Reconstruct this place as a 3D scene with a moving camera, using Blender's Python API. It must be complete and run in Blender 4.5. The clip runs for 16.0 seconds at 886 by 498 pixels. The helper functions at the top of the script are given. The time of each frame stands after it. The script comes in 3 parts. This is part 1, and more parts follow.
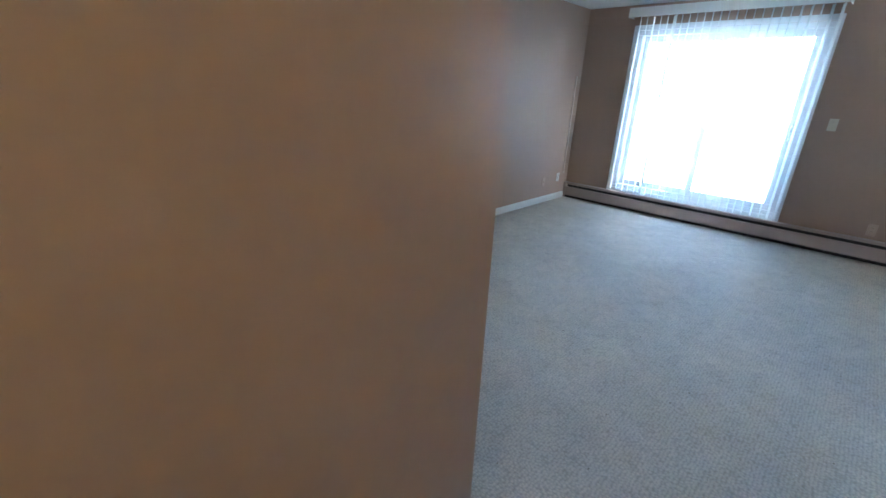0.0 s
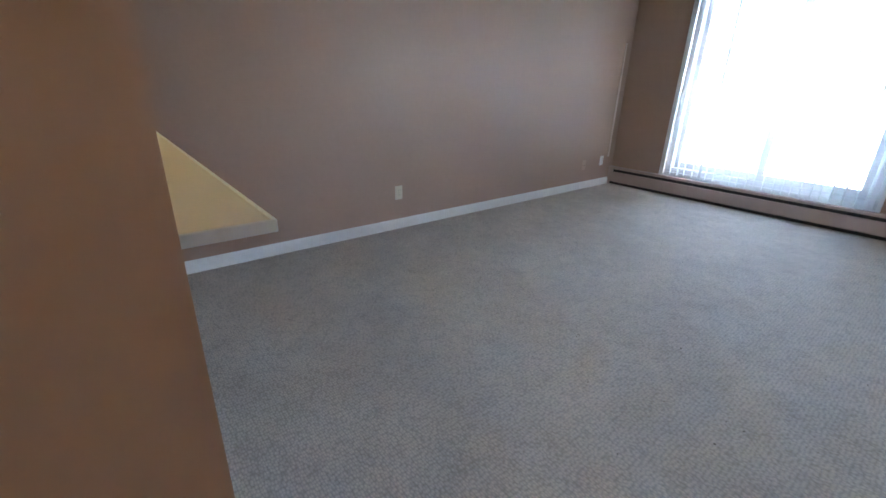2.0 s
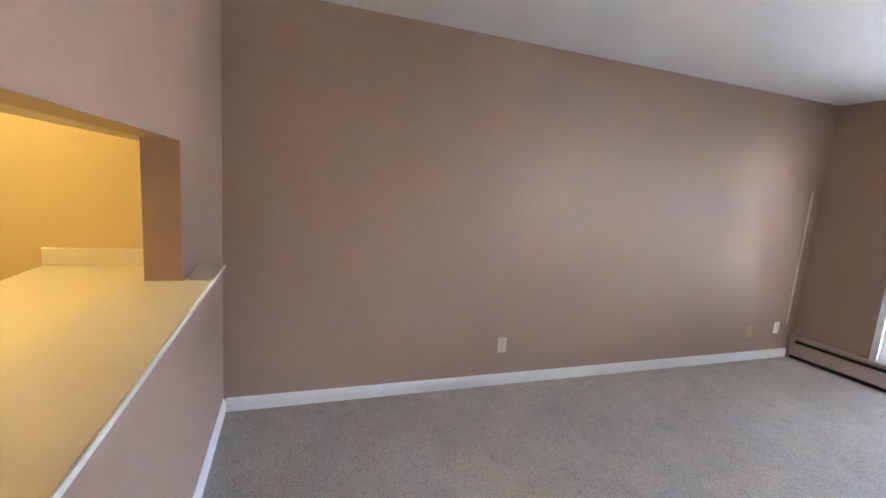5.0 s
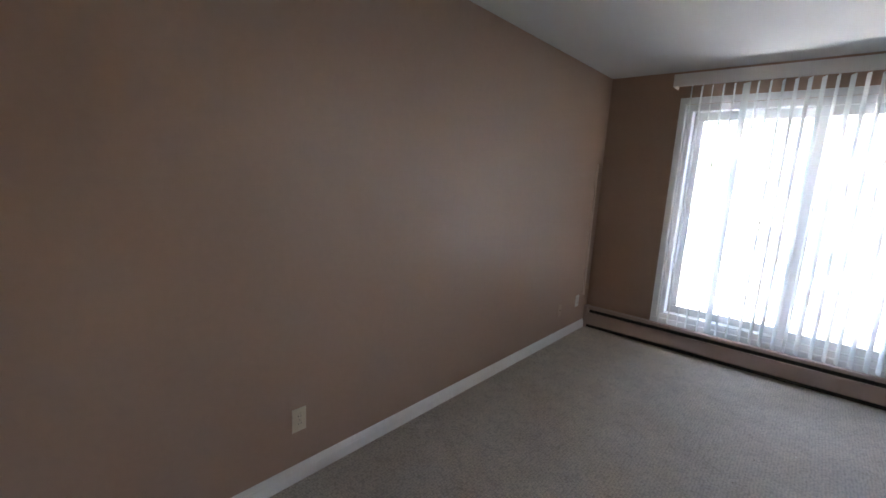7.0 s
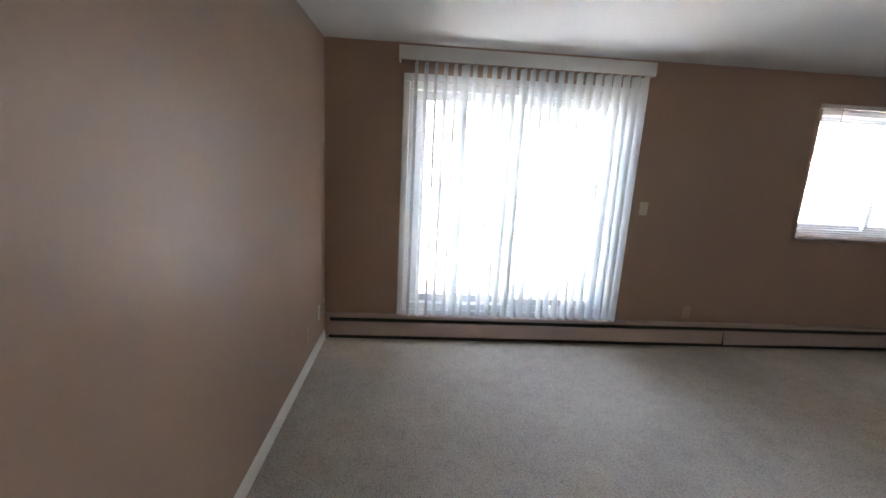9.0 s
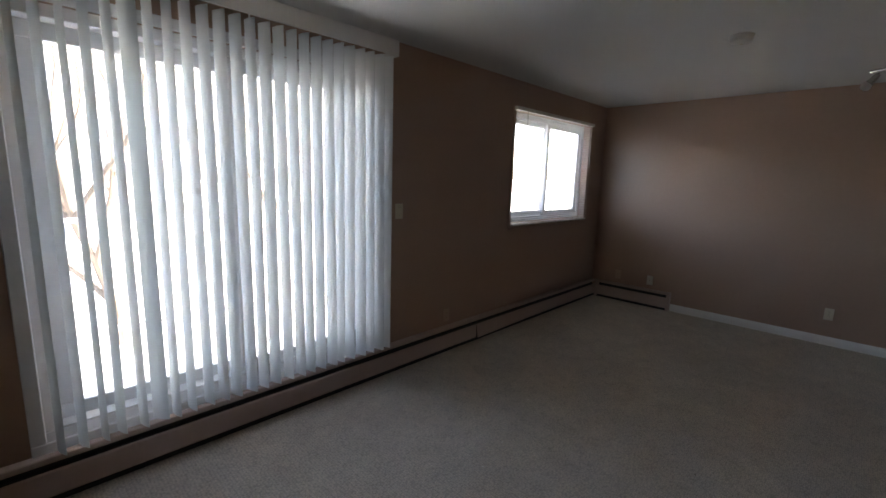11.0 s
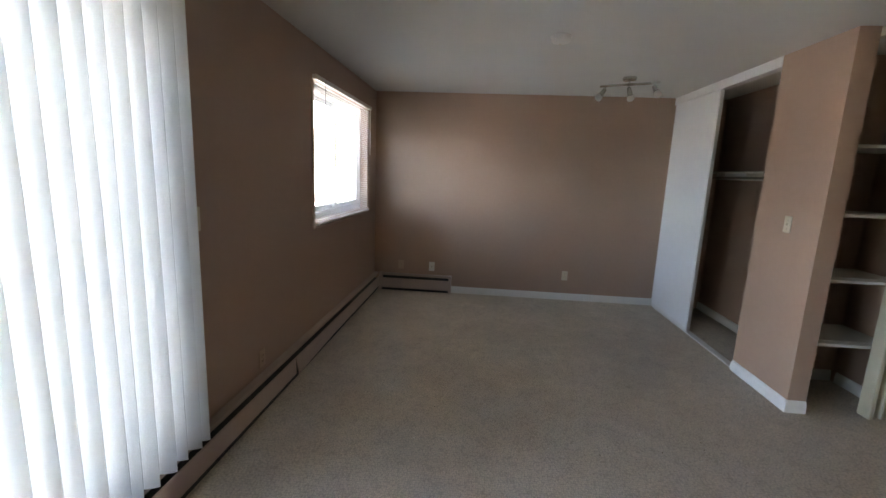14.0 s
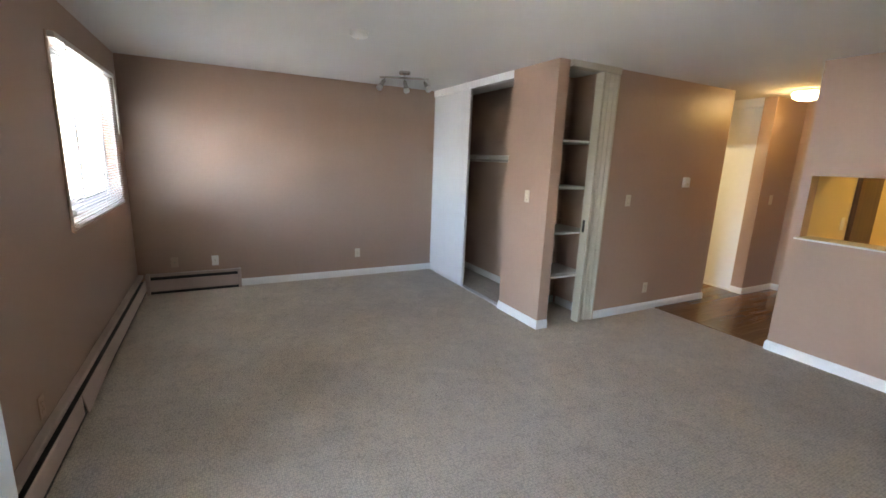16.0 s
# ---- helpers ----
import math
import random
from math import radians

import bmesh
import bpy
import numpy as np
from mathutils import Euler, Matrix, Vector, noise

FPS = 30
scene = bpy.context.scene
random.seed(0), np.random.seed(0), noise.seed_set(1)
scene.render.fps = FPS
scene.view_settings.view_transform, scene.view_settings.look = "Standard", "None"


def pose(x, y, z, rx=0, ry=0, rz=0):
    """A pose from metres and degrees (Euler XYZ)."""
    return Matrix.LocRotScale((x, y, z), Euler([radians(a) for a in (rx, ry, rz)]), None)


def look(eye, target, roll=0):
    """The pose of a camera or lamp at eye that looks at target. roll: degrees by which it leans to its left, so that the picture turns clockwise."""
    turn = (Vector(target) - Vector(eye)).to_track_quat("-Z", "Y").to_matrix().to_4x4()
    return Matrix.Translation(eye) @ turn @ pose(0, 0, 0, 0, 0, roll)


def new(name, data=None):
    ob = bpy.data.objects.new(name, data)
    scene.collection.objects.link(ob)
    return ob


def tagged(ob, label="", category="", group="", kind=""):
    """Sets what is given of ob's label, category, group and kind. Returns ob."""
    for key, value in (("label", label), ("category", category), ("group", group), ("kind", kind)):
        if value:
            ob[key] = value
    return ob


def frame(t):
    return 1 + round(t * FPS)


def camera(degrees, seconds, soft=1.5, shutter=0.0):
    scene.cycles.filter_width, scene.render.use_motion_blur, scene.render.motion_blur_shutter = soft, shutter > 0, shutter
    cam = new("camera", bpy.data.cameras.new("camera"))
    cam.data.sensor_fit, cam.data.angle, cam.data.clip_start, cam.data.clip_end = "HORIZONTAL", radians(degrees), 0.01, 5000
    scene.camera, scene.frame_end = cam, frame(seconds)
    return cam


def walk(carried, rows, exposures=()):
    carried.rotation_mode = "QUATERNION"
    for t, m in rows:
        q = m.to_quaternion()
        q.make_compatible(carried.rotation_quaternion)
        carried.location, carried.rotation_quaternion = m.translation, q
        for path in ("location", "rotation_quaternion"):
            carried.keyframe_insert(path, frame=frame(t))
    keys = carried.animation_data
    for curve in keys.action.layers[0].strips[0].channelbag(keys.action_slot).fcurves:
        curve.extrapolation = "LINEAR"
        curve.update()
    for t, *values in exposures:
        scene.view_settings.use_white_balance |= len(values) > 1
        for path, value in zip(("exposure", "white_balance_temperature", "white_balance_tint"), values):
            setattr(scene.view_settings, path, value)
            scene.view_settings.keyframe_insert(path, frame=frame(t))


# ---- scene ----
cam = camera(92.1, 16.0, soft=1.6, shutter=0.0)
PATH = [
    (0, (3.005, -5.739, 1.442), (1.721, -4.381, 0.731), 2.5),
    (0.5, (2.923, -5.518, 1.39), (1.807, -4.015, 0.686), 4.0),
    (1, (2.918, -5.411, 1.252), (1.869, -3.859, 0.551), 3.8),
    (1.5, (2.966, -5.288, 1.254), (1.728, -3.904, 0.513), 4.8),
    (2, (2.944, -5.173, 1.193), (1.502, -3.998, 0.458), 1.5),
    (2.5, (2.909, -5.068, 1.17), (1.328, -4.139, 0.37), 3.8),
    (3, (2.885, -4.982, 1.173), (1.222, -4.282, 0.311), 5.5),
    (3.5, (2.908, -4.911, 1.205), (1.042, -4.392, 0.708), 5.1),
    (3.7, (2.925, -4.88, 1.234), (1.012, -4.452, 0.835), 3.4),
    (5.8, (2.354, -4.591, 1.541), (0.563, -3.749, 1.251), 5.5),
    (6, (2.243, -4.518, 1.543), (0.474, -3.637, 1.238), 5.8),
    (6.5, (1.953, -4.336, 1.509), (0.335, -3.213, 1.155), 5.6),
    (7, (1.663, -4.224, 1.467), (0.369, -2.738, 1.123), 3.1),
    (7.5, (1.376, -4.143, 1.417), (0.512, -2.37, 1.083), 2.1),
    (8, (1.153, -3.968, 1.432), (0.521, -2.109, 1.048), 0.5),
    (8.5, (0.911, -3.758, 1.483), (0.477, -1.854, 1.053), 1.0),
    (9, (0.738, -3.581, 1.582), (0.879, -1.63, 1.166), 3.1),
    (9.5, (0.637, -3.388, 1.591), (1.274, -1.528, 1.224), 3.9),
    (9.7, (0.753, -3.286, 1.578), (1.496, -1.462, 1.23), 3.0),
    (11.8, (0.59, -2.137, 1.471), (2.202, -1.001, 1.138), 3.1),
    (12, (0.61, -2.083, 1.462), (2.24, -0.973, 1.129), 3.4),
    (12.5, (0.647, -1.867, 1.495), (2.414, -1.001, 1.143), 4.8),
    (13, (0.625, -1.662, 1.512), (2.503, -1.085, 1.139), 4.6),
    (13.5, (0.745, -1.492, 1.491), (2.684, -1.154, 1.139), 3.1),
    (14, (0.85, -1.325, 1.505), (2.812, -1.158, 1.154), 2.3),
    (14.5, (0.878, -1.151, 1.516), (2.836, -1.358, 1.164), 2.2),
    (15, (0.819, -1.025, 1.566), (2.706, -1.579, 1.2), 0.6),
    (15.5, (0.761, -0.938, 1.546), (2.596, -1.633, 1.157), 0.8),
    (16, (0.73, -0.838, 1.568), (2.462, -1.749, 1.154), 2.3),
]
EXPOSURES = [(0, 6.35, 5350, -8), (1.5, 6.4, 6000, -1), (2.5, 6.05, 6250, 2), (3, 6.85, 6500, 3), (3.5, 6.88, 6900, 5), (6, 6.3, 7000, 8), (7, 5.38, 7300, 7), (8, 5.75, 7500, 7), (9, 5.62, 7600, 6), (11.8, 3.85, 8200, 8), (12.5, 4.02, 8700, 8), (13, 4.6, 8600, 7), (14, 5.25, 8300, 6), (16, 6.05, 8000, 6)]
walk(cam, [(t, look(eye, target, roll)) for t, eye, target, roll in PATH], EXPOSURES)

HALL_W, KITCHEN_W = 0.10, 0.4
SUN_AZ = 115.0
VANE_TURN, SLAT_TILT, TRACK_RZ = 16.0, 2.0, 62.0

# ---- world, sun, exposure ----
world = bpy.data.worlds.new("overcast_sky")
scene.world = world
world.use_nodes = True
wn = world.node_tree
sky = wn.nodes.new("ShaderNodeTexSky")
sky.sky_type = "NISHITA"
sky.sun_disc = False
sky.sun_elevation, sky.sun_rotation = radians(48), radians(SUN_AZ)
sky.air_density, sky.dust_density, sky.ozone_density = 0.6, 3.5, 1.0
wn.links.new(sky.outputs[0], wn.nodes["Background"].inputs[0])
wn.nodes["Background"].inputs[1].default_value = 0.15

sun_data = bpy.data.lights.new("sun", "SUN")
sun_data.energy, sun_data.angle, sun_data.color = 0.6, radians(40), (1.0, 0.96, 0.90)
sun = new("sun", sun_data)
sun.matrix_world = pose(0, 0, 30, 42, 0, 180 - SUN_AZ)


def lamp(name, kind, place, watts, colour, size):
    data = bpy.data.lights.new(name, kind)
    data.energy, data.color = watts, colour
    data.shadow_soft_size = size
    ob = new(name, data)
    ob.location = place
    return ob


for place, width, height in (((1.58, 0.215, 1.21), 1.84, 1.93), ((4.875, 0.215, 1.62), 1.51, 1.10)):
    # guides the sky's light through the two openings; gives none of its own
    data = bpy.data.lights.new("sky_portal", "AREA")
    data.shape, data.size, data.size_y = "RECTANGLE", width, height
    data.cycles.is_portal = True
    new("sky_portal", data).matrix_world = pose(*place, -90, 0, 0)

WARM = (1.0, 0.66, 0.25)
lamp("hall_lamp_light", "POINT", (3.25, -6.50, 2.25), HALL_W, WARM, 0.09)
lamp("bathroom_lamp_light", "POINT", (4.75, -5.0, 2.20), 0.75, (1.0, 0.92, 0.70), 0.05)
lamp("kitchen_lamp_light", "POINT", (1.15, -6.45, 2.22), KITCHEN_W, (1.0, 0.78, 0.33), 0.12)


# ---- materials ----
def mat(name, colour, rough=0.6, metal=0.0, spread=0.10, fine=60.0, coarse=1.3, bump=0.0, bump_scale=250.0, spec=0.5, obvar=0.0):
    """Principled surface with two scales of colour variation, uneven gloss and fine relief."""
    m = bpy.data.materials.new(name)
    m.use_nodes = True
    t = m.node_tree
    n, l = t.nodes, t.links
    b = n["Principled BSDF"]
    b.inputs["Roughness"].default_value, b.inputs["Metallic"].default_value = rough, metal
    b.inputs["Specular IOR Level"].default_value = spec
    geo = n.new("ShaderNodeNewGeometry")
    n1, n2 = n.new("ShaderNodeTexNoise"), n.new("ShaderNodeTexNoise")
    for node, s, d in ((n1, coarse, 4.0), (n2, fine, 3.0)):
        node.inputs["Scale"].default_value, node.inputs["Detail"].default_value = s, d
        l.new(geo.outputs["Position"], node.inputs["Vector"])
    add = n.new("ShaderNodeMath")
    add.operation = "ADD"
    l.new(n1.outputs[0], add.inputs[0])
    l.new(n2.outputs[0], add.inputs[1])
    ramp = n.new("ShaderNodeMapRange")
    ramp.inputs["From Min"].default_value, ramp.inputs["From Max"].default_value = 0.6, 1.4
    ramp.inputs["To Min"].default_value, ramp.inputs["To Max"].default_value = 1 - spread, 1 + spread
    l.new(add.outputs[0], ramp.inputs[0])
    mul = n.new("ShaderNodeMix")
    mul.data_type, mul.blend_type = "RGBA", "MULTIPLY"
    mul.inputs[0].default_value = 1.0
    mul.inputs[6].default_value = (*colour, 1)
    l.new(ramp.outputs[0], mul.inputs[7])
    out = mul.outputs[2]
    if obvar:
        info = n.new("ShaderNodeObjectInfo")
        hsv = n.new("ShaderNodeHueSaturation")
        r2 = n.new("ShaderNodeMapRange")
        r2.inputs["To Min"].default_value, r2.inputs["To Max"].default_value = 1 - obvar, 1 + obvar
        l.new(info.outputs["Random"], r2.inputs[0])
        l.new(r2.outputs[0], hsv.inputs["Value"])
        l.new(out, hsv.inputs["Color"])
        out = hsv.outputs[0]
    l.new(out, b.inputs["Base Color"])
    rr = n.new("ShaderNodeMapRange")
    rr.inputs["To Min"].default_value, rr.inputs["To Max"].default_value = max(rough - 0.08, 0.02), min(rough + 0.08, 1)
    l.new(n1.outputs[0], rr.inputs[0])
    l.new(rr.outputs[0], b.inputs["Roughness"])
    if bump:
        n3, bp = n.new("ShaderNodeTexNoise"), n.new("ShaderNodeBump")
        n3.inputs["Scale"].default_value, n3.inputs["Detail"].default_value = bump_scale, 3.0
        l.new(geo.outputs["Position"], n3.inputs["Vector"])
        bp.inputs["Strength"].default_value, bp.inputs["Distance"].default_value = bump, 0.002
        l.new(n3.outputs[0], bp.inputs["Height"])
        l.new(bp.outputs[0], b.inputs["Normal"])
    return m


def carpet_material():
    """Beige berber: rows of small loops with painted shade between, trodden patches and faint soil."""
    m = mat("berber_carpet", (0.65, 0.58, 0.495), rough=0.97, spread=0.09, fine=7.0, coarse=0.9, spec=0.1)
    t = m.node_tree
    n, l = t.nodes, t.links
    b = n["Principled BSDF"]
    geo = n.new("ShaderNodeNewGeometry")
    mp = n.new("ShaderNodeMapping")
    mp.inputs["Scale"].default_value = (66, 112, 66)
    l.new(geo.outputs["Position"], mp.inputs[0])
    wob = n.new("ShaderNodeTexNoise")
    wob.inputs["Scale"].default_value = 14.0
    l.new(geo.outputs["Position"], wob.inputs["Vector"])
    mixv = n.new("ShaderNodeMix")
    mixv.data_type, mixv.blend_type = "RGBA", "ADD"
    mixv.inputs[0].default_value = 0.9
    l.new(mp.outputs[0], mixv.inputs[6])
    l.new(wob.outputs["Color"], mixv.inputs[7])
    vor = n.new("ShaderNodeTexVoronoi")
    vor.inputs["Scale"].default_value = 1.0
    vor.inputs["Randomness"].default_value = 0.55
    l.new(mixv.outputs[2], vor.inputs["Vector"])
    fluff = n.new("ShaderNodeTexNoise")
    fluff.inputs["Scale"].default_value, fluff.inputs["Detail"].default_value = 700.0, 2.0
    l.new(geo.outputs["Position"], fluff.inputs["Vector"])
    hgt = n.new("ShaderNodeMath")
    hgt.operation = "MULTIPLY_ADD"
    hgt.inputs[1].default_value = -1.0
    l.new(vor.outputs["Distance"], hgt.inputs[0])
    l.new(fluff.outputs[0], hgt.inputs[2])
    bp = n.new("ShaderNodeBump")
    bp.inputs["Strength"].default_value, bp.inputs["Distance"].default_value = 0.9, 0.006
    l.new(hgt.outputs[0], bp.inputs["Height"])
    l.new(bp.outputs[0], b.inputs["Normal"])
    old = b.inputs["Base Color"].links[0].from_socket
    # shade between loops put into the colour: lighter crowns, darker gaps
    tuft_shade = n.new("ShaderNodeMapRange")
    tuft_shade.inputs["From Min"].default_value, tuft_shade.inputs["From Max"].default_value = 0.1, 0.75
    tuft_shade.inputs["To Min"].default_value, tuft_shade.inputs["To Max"].default_value = 1.11, 0.66
    l.new(vor.outputs["Distance"], tuft_shade.inputs[0])
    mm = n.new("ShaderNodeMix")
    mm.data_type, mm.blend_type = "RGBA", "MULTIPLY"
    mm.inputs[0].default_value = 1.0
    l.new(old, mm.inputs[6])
    l.new(tuft_shade.outputs[0], mm.inputs[7])
    trod, tr = n.new("ShaderNodeTexNoise"), n.new("ShaderNodeMapRange")
    trod.inputs["Scale"].default_value, trod.inputs["Detail"].default_value, trod.inputs["Distortion"].default_value = 2.2, 5.0, 0.8
    l.new(geo.outputs["Position"], trod.inputs["Vector"])
    tr.inputs["From Min"].default_value, tr.inputs["From Max"].default_value = 0.40, 0.60
    tr.inputs["To Min"].default_value, tr.inputs["To Max"].default_value = 0.955, 1.035
    l.new(trod.outputs[0], tr.inputs[0])
    m2 = n.new("ShaderNodeMix")
    m2.data_type, m2.blend_type = "RGBA", "MULTIPLY"
    m2.inputs[0].default_value = 1.0
    l.new(mm.outputs[2], m2.inputs[6])
    l.new(tr.outputs[0], m2.inputs[7])
    l.new(m2.outputs[2], b.inputs["Base Color"])
    return m


def wood_material(name, dark, light, rough, along="Y"):
    m = mat(name, light, rough=rough, spread=0.1)
    t = m.node_tree
    n, l = t.nodes, t.links
    b = n["Principled BSDF"]
    co = n.new("ShaderNodeTexCoord")
    info = n.new("ShaderNodeObjectInfo")
    off = n.new("ShaderNodeVectorMath")
    off.operation = "MULTIPLY_ADD"
    off.inputs[1].default_value = (7, 7, 7)
    l.new(info.outputs["Random"], off.inputs[0])
    l.new(co.outputs["Object"], off.inputs[2])
    mp = n.new("ShaderNodeMapping")
    mp.inputs["Scale"].default_value = (60, 3, 60) if along == "Y" else (60, 60, 3)
    l.new(off.outputs[0], mp.inputs[0])
    g = n.new("ShaderNodeTexNoise")
    g.inputs["Scale"].default_value, g.inputs["Detail"].default_value, g.inputs["Distortion"].default_value = 1.0, 6.0, 0.6
    l.new(mp.outputs[0], g.inputs["Vector"])
    r = n.new("ShaderNodeValToRGB")
    r.color_ramp.elements[0].position, r.color_ramp.elements[0].color = 0.3, (*dark, 1)
    r.color_ramp.elements[1].position, r.color_ramp.elements[1].color = 0.7, (*light, 1)
    l.new(g.outputs[0], r.inputs[0])
    hsv = n.new("ShaderNodeHueSaturation")
    r2 = n.new("ShaderNodeMapRange")
    r2.inputs["To Min"].default_value, r2.inputs["To Max"].default_value = 0.78, 1.18
    l.new(info.outputs["Random"], r2.inputs[0])
    l.new(r2.outputs[0], hsv.inputs["Value"])
    l.new(r.outputs[0], hsv.inputs["Color"])
    l.new(hsv.outputs[0], b.inputs["Base Color"])
    return m


def vane_material(name, colour, glow, through_part):
    """Thin white sheet that lets part of the daylight through."""
    m = bpy.data.materials.new(name)
    m.use_nodes = True
    t = m.node_tree
    n, l = t.nodes, t.links
    n.remove(n["Principled BSDF"])
    d, tr, mx = n.new("ShaderNodeBsdfPrincipled"), n.new("ShaderNodeBsdfTranslucent"), n.new("ShaderNodeMixShader")
    geo, ns = n.new("ShaderNodeNewGeometry"), n.new("ShaderNodeTexNoise")
    ns.inputs["Scale"].default_value = 90.0
    l.new(geo.outputs["Position"], ns.inputs["Vector"])
    rg = n.new("ShaderNodeMapRange")
    rg.inputs["To Min"].default_value, rg.inputs["To Max"].default_value = 0.97, 1.03
    l.new(ns.outputs[0], rg.inputs[0])
    mul = n.new("ShaderNodeMix")
    mul.data_type, mul.blend_type = "RGBA", "MULTIPLY"
    mul.inputs[0].default_value = 1.0
    mul.inputs[6].default_value = (*colour, 1)
    l.new(rg.outputs[0], mul.inputs[7])
    d.inputs["Roughness"].default_value = 0.55
    l.new(mul.outputs[2], d.inputs["Base Color"])
    tr.inputs[0].default_value = (*glow, 1)
    mx.inputs[0].default_value = through_part
    l.new(d.outputs[0], mx.inputs[1])
    l.new(tr.outputs[0], mx.inputs[2])
    l.new(mx.outputs[0], n["Material Output"].inputs[0])
    return m


def glow_material(name, colour, strength):
    m = bpy.data.materials.new(name)
    m.use_nodes = True
    b = m.node_tree.nodes["Principled BSDF"]
    b.inputs["Base Color"].default_value = (0.85, 0.82, 0.75, 1)
    b.inputs["Emission Color"].default_value = (*colour, 1)
    b.inputs["Emission Strength"].default_value = strength
    return m


def glass_material(name, tint=(1, 1, 1), rough=0.0):
    m = bpy.data.materials.new(name)
    m.use_nodes = True
    b = m.node_tree.nodes["Principled BSDF"]
    b.inputs["Base Color"].default_value = (*tint, 1)
    b.inputs["Transmission Weight"].default_value = 1.0
    b.inputs["Roughness"].default_value = rough
    b.inputs["IOR"].default_value = 1.45
    return m


M_WALL = mat("tan_wall_paint", (0.405, 0.274, 0.204), rough=0.385, spread=0.035, fine=30, coarse=0.8, bump=0.10, bump_scale=170, spec=0.6)
M_KWALL = mat("cream_kitchen_paint", (0.62, 0.48, 0.27), rough=0.5, spread=0.03, bump=0.08, bump_scale=170)
M_CEIL = mat("white_stipple_ceiling", (0.66, 0.66, 0.64), rough=0.9, spread=0.05, fine=120, coarse=0.9, bump=0.7, bump_scale=140)
M_BASE = mat("white_gloss_trim", (0.78, 0.78, 0.76), rough=0.35, spread=0.04, fine=25, bump=0.03)
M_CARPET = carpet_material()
M_HEAT = mat("heater_taupe_enamel", (0.46, 0.355, 0.315), rough=0.4, spread=0.05, fine=20, bump=0.04)
# near-black: painted shade inside heater and sink, also small dark parts
M_DARK = mat("near_black_parts_and_shade", (0.02, 0.018, 0.017), rough=0.6, spread=0.2)
M_VINYL = mat("white_window_vinyl", (0.78, 0.79, 0.80), rough=0.35, spread=0.03)
M_VALANCE = mat("white_valance_plastic", (0.76, 0.75, 0.73), rough=0.4, spread=0.03)
M_VANE = vane_material("white_vane_fabric", (0.82, 0.83, 0.83), (0.76, 0.81, 0.81), 0.34)
M_SLAT = vane_material("white_slat_paint", (0.80, 0.80, 0.79), (0.5, 0.5, 0.5), 0.10)
M_GLASS = glass_material("window_glass")
M_IVORY = mat("ivory_plastic", (0.66, 0.60, 0.48), rough=0.35, spread=0.03)
M_TANP = mat("tan_painted_plastic", (0.50, 0.36, 0.27), rough=0.4, spread=0.03)
# tan paint made paler: the window's highlight along the raceway is in the colour
M_RACE = mat("tan_raceway_paint_highlight", (0.70, 0.58, 0.50), rough=0.35, spread=0.04)
M_WHITEP = mat("white_plastic", (0.78, 0.77, 0.74), rough=0.35, spread=0.03)
M_SLOT = mat("dark_slot", (0.03, 0.028, 0.026), rough=0.6)
M_DOORW = mat("white_closet_door", (0.76, 0.78, 0.79), rough=0.45, spread=0.03, fine=15, bump=0.05, bump_scale=300)
M_CREAM = mat("cream_folding_door_vinyl", (0.56, 0.51, 0.39), rough=0.4, spread=0.05, fine=30, bump=0.05)
M_SHELF = mat("painted_shelf_board", (0.66, 0.64, 0.59), rough=0.5, spread=0.05, bump=0.04)
M_COUNTER = mat("cream_laminate", (0.68, 0.61, 0.50), rough=0.35, spread=0.05, fine=220, coarse=4, bump=0.03)
M_EDGE = mat("white_laminate_edge", (0.74, 0.74, 0.71), rough=0.4, spread=0.03)
M_CHROME = mat("brushed_nickel", (0.62, 0.60, 0.57), rough=0.22, metal=1.0, spread=0.05, fine=120)
M_NICKEL = mat("dull_nickel", (0.52, 0.51, 0.48), rough=0.28, metal=1.0, spread=0.05, fine=120)
M_STEEL = mat("sink_steel", (0.50, 0.50, 0.49), rough=0.3, metal=1.0, spread=0.06)
M_BULB = glass_material("frosted_bulb_glass", (0.95, 0.94, 0.9), 0.35)
M_HALLGLOW = glow_material("lit_glass_shade", (1.0, 0.76, 0.42), 0.30)
M_OAK = wood_material("brown_laminate", (0.185, 0.095, 0.042), (0.25, 0.135, 0.06), 0.16)
M_DKDOOR = wood_material("dark_stained_door", (0.045, 0.022, 0.012), (0.09, 0.045, 0.024), 0.4, "Z")
M_CAB = mat("cream_cabinet_laminate", (0.62, 0.55, 0.43), rough=0.45, spread=0.03)
M_VINYLF = mat("beige_sheet_vinyl", (0.42, 0.34, 0.25), rough=0.4, spread=0.1)
M_METALW = mat("white_aluminium_track", (0.72, 0.73, 0.73), rough=0.35, metal=0.2, spread=0.04)
M_RAIL = mat("white_painted_metal", (0.70, 0.71, 0.72), rough=0.45, spread=0.06)
M_CONC = mat("weathered_concrete", (0.38, 0.37, 0.35), rough=0.9, spread=0.15, fine=40, bump=0.3)
M_SNOW = mat("trodden_snow", (0.70, 0.72, 0.74), rough=0.8, spread=0.06, fine=3, coarse=0.2, bump=0.3, bump_scale=6)
M_STUCCO = mat("pale_stucco", (0.66, 0.64, 0.60), rough=0.85, spread=0.07, fine=8, bump=0.2)
M_FARGLASS = mat("dark_far_window", (0.16, 0.17, 0.19), rough=0.1, spread=0.2)
M_BARK = mat("grey_bark", (0.13, 0.105, 0.085), rough=0.9, spread=0.25, fine=60, bump=0.6, bump_scale=80)


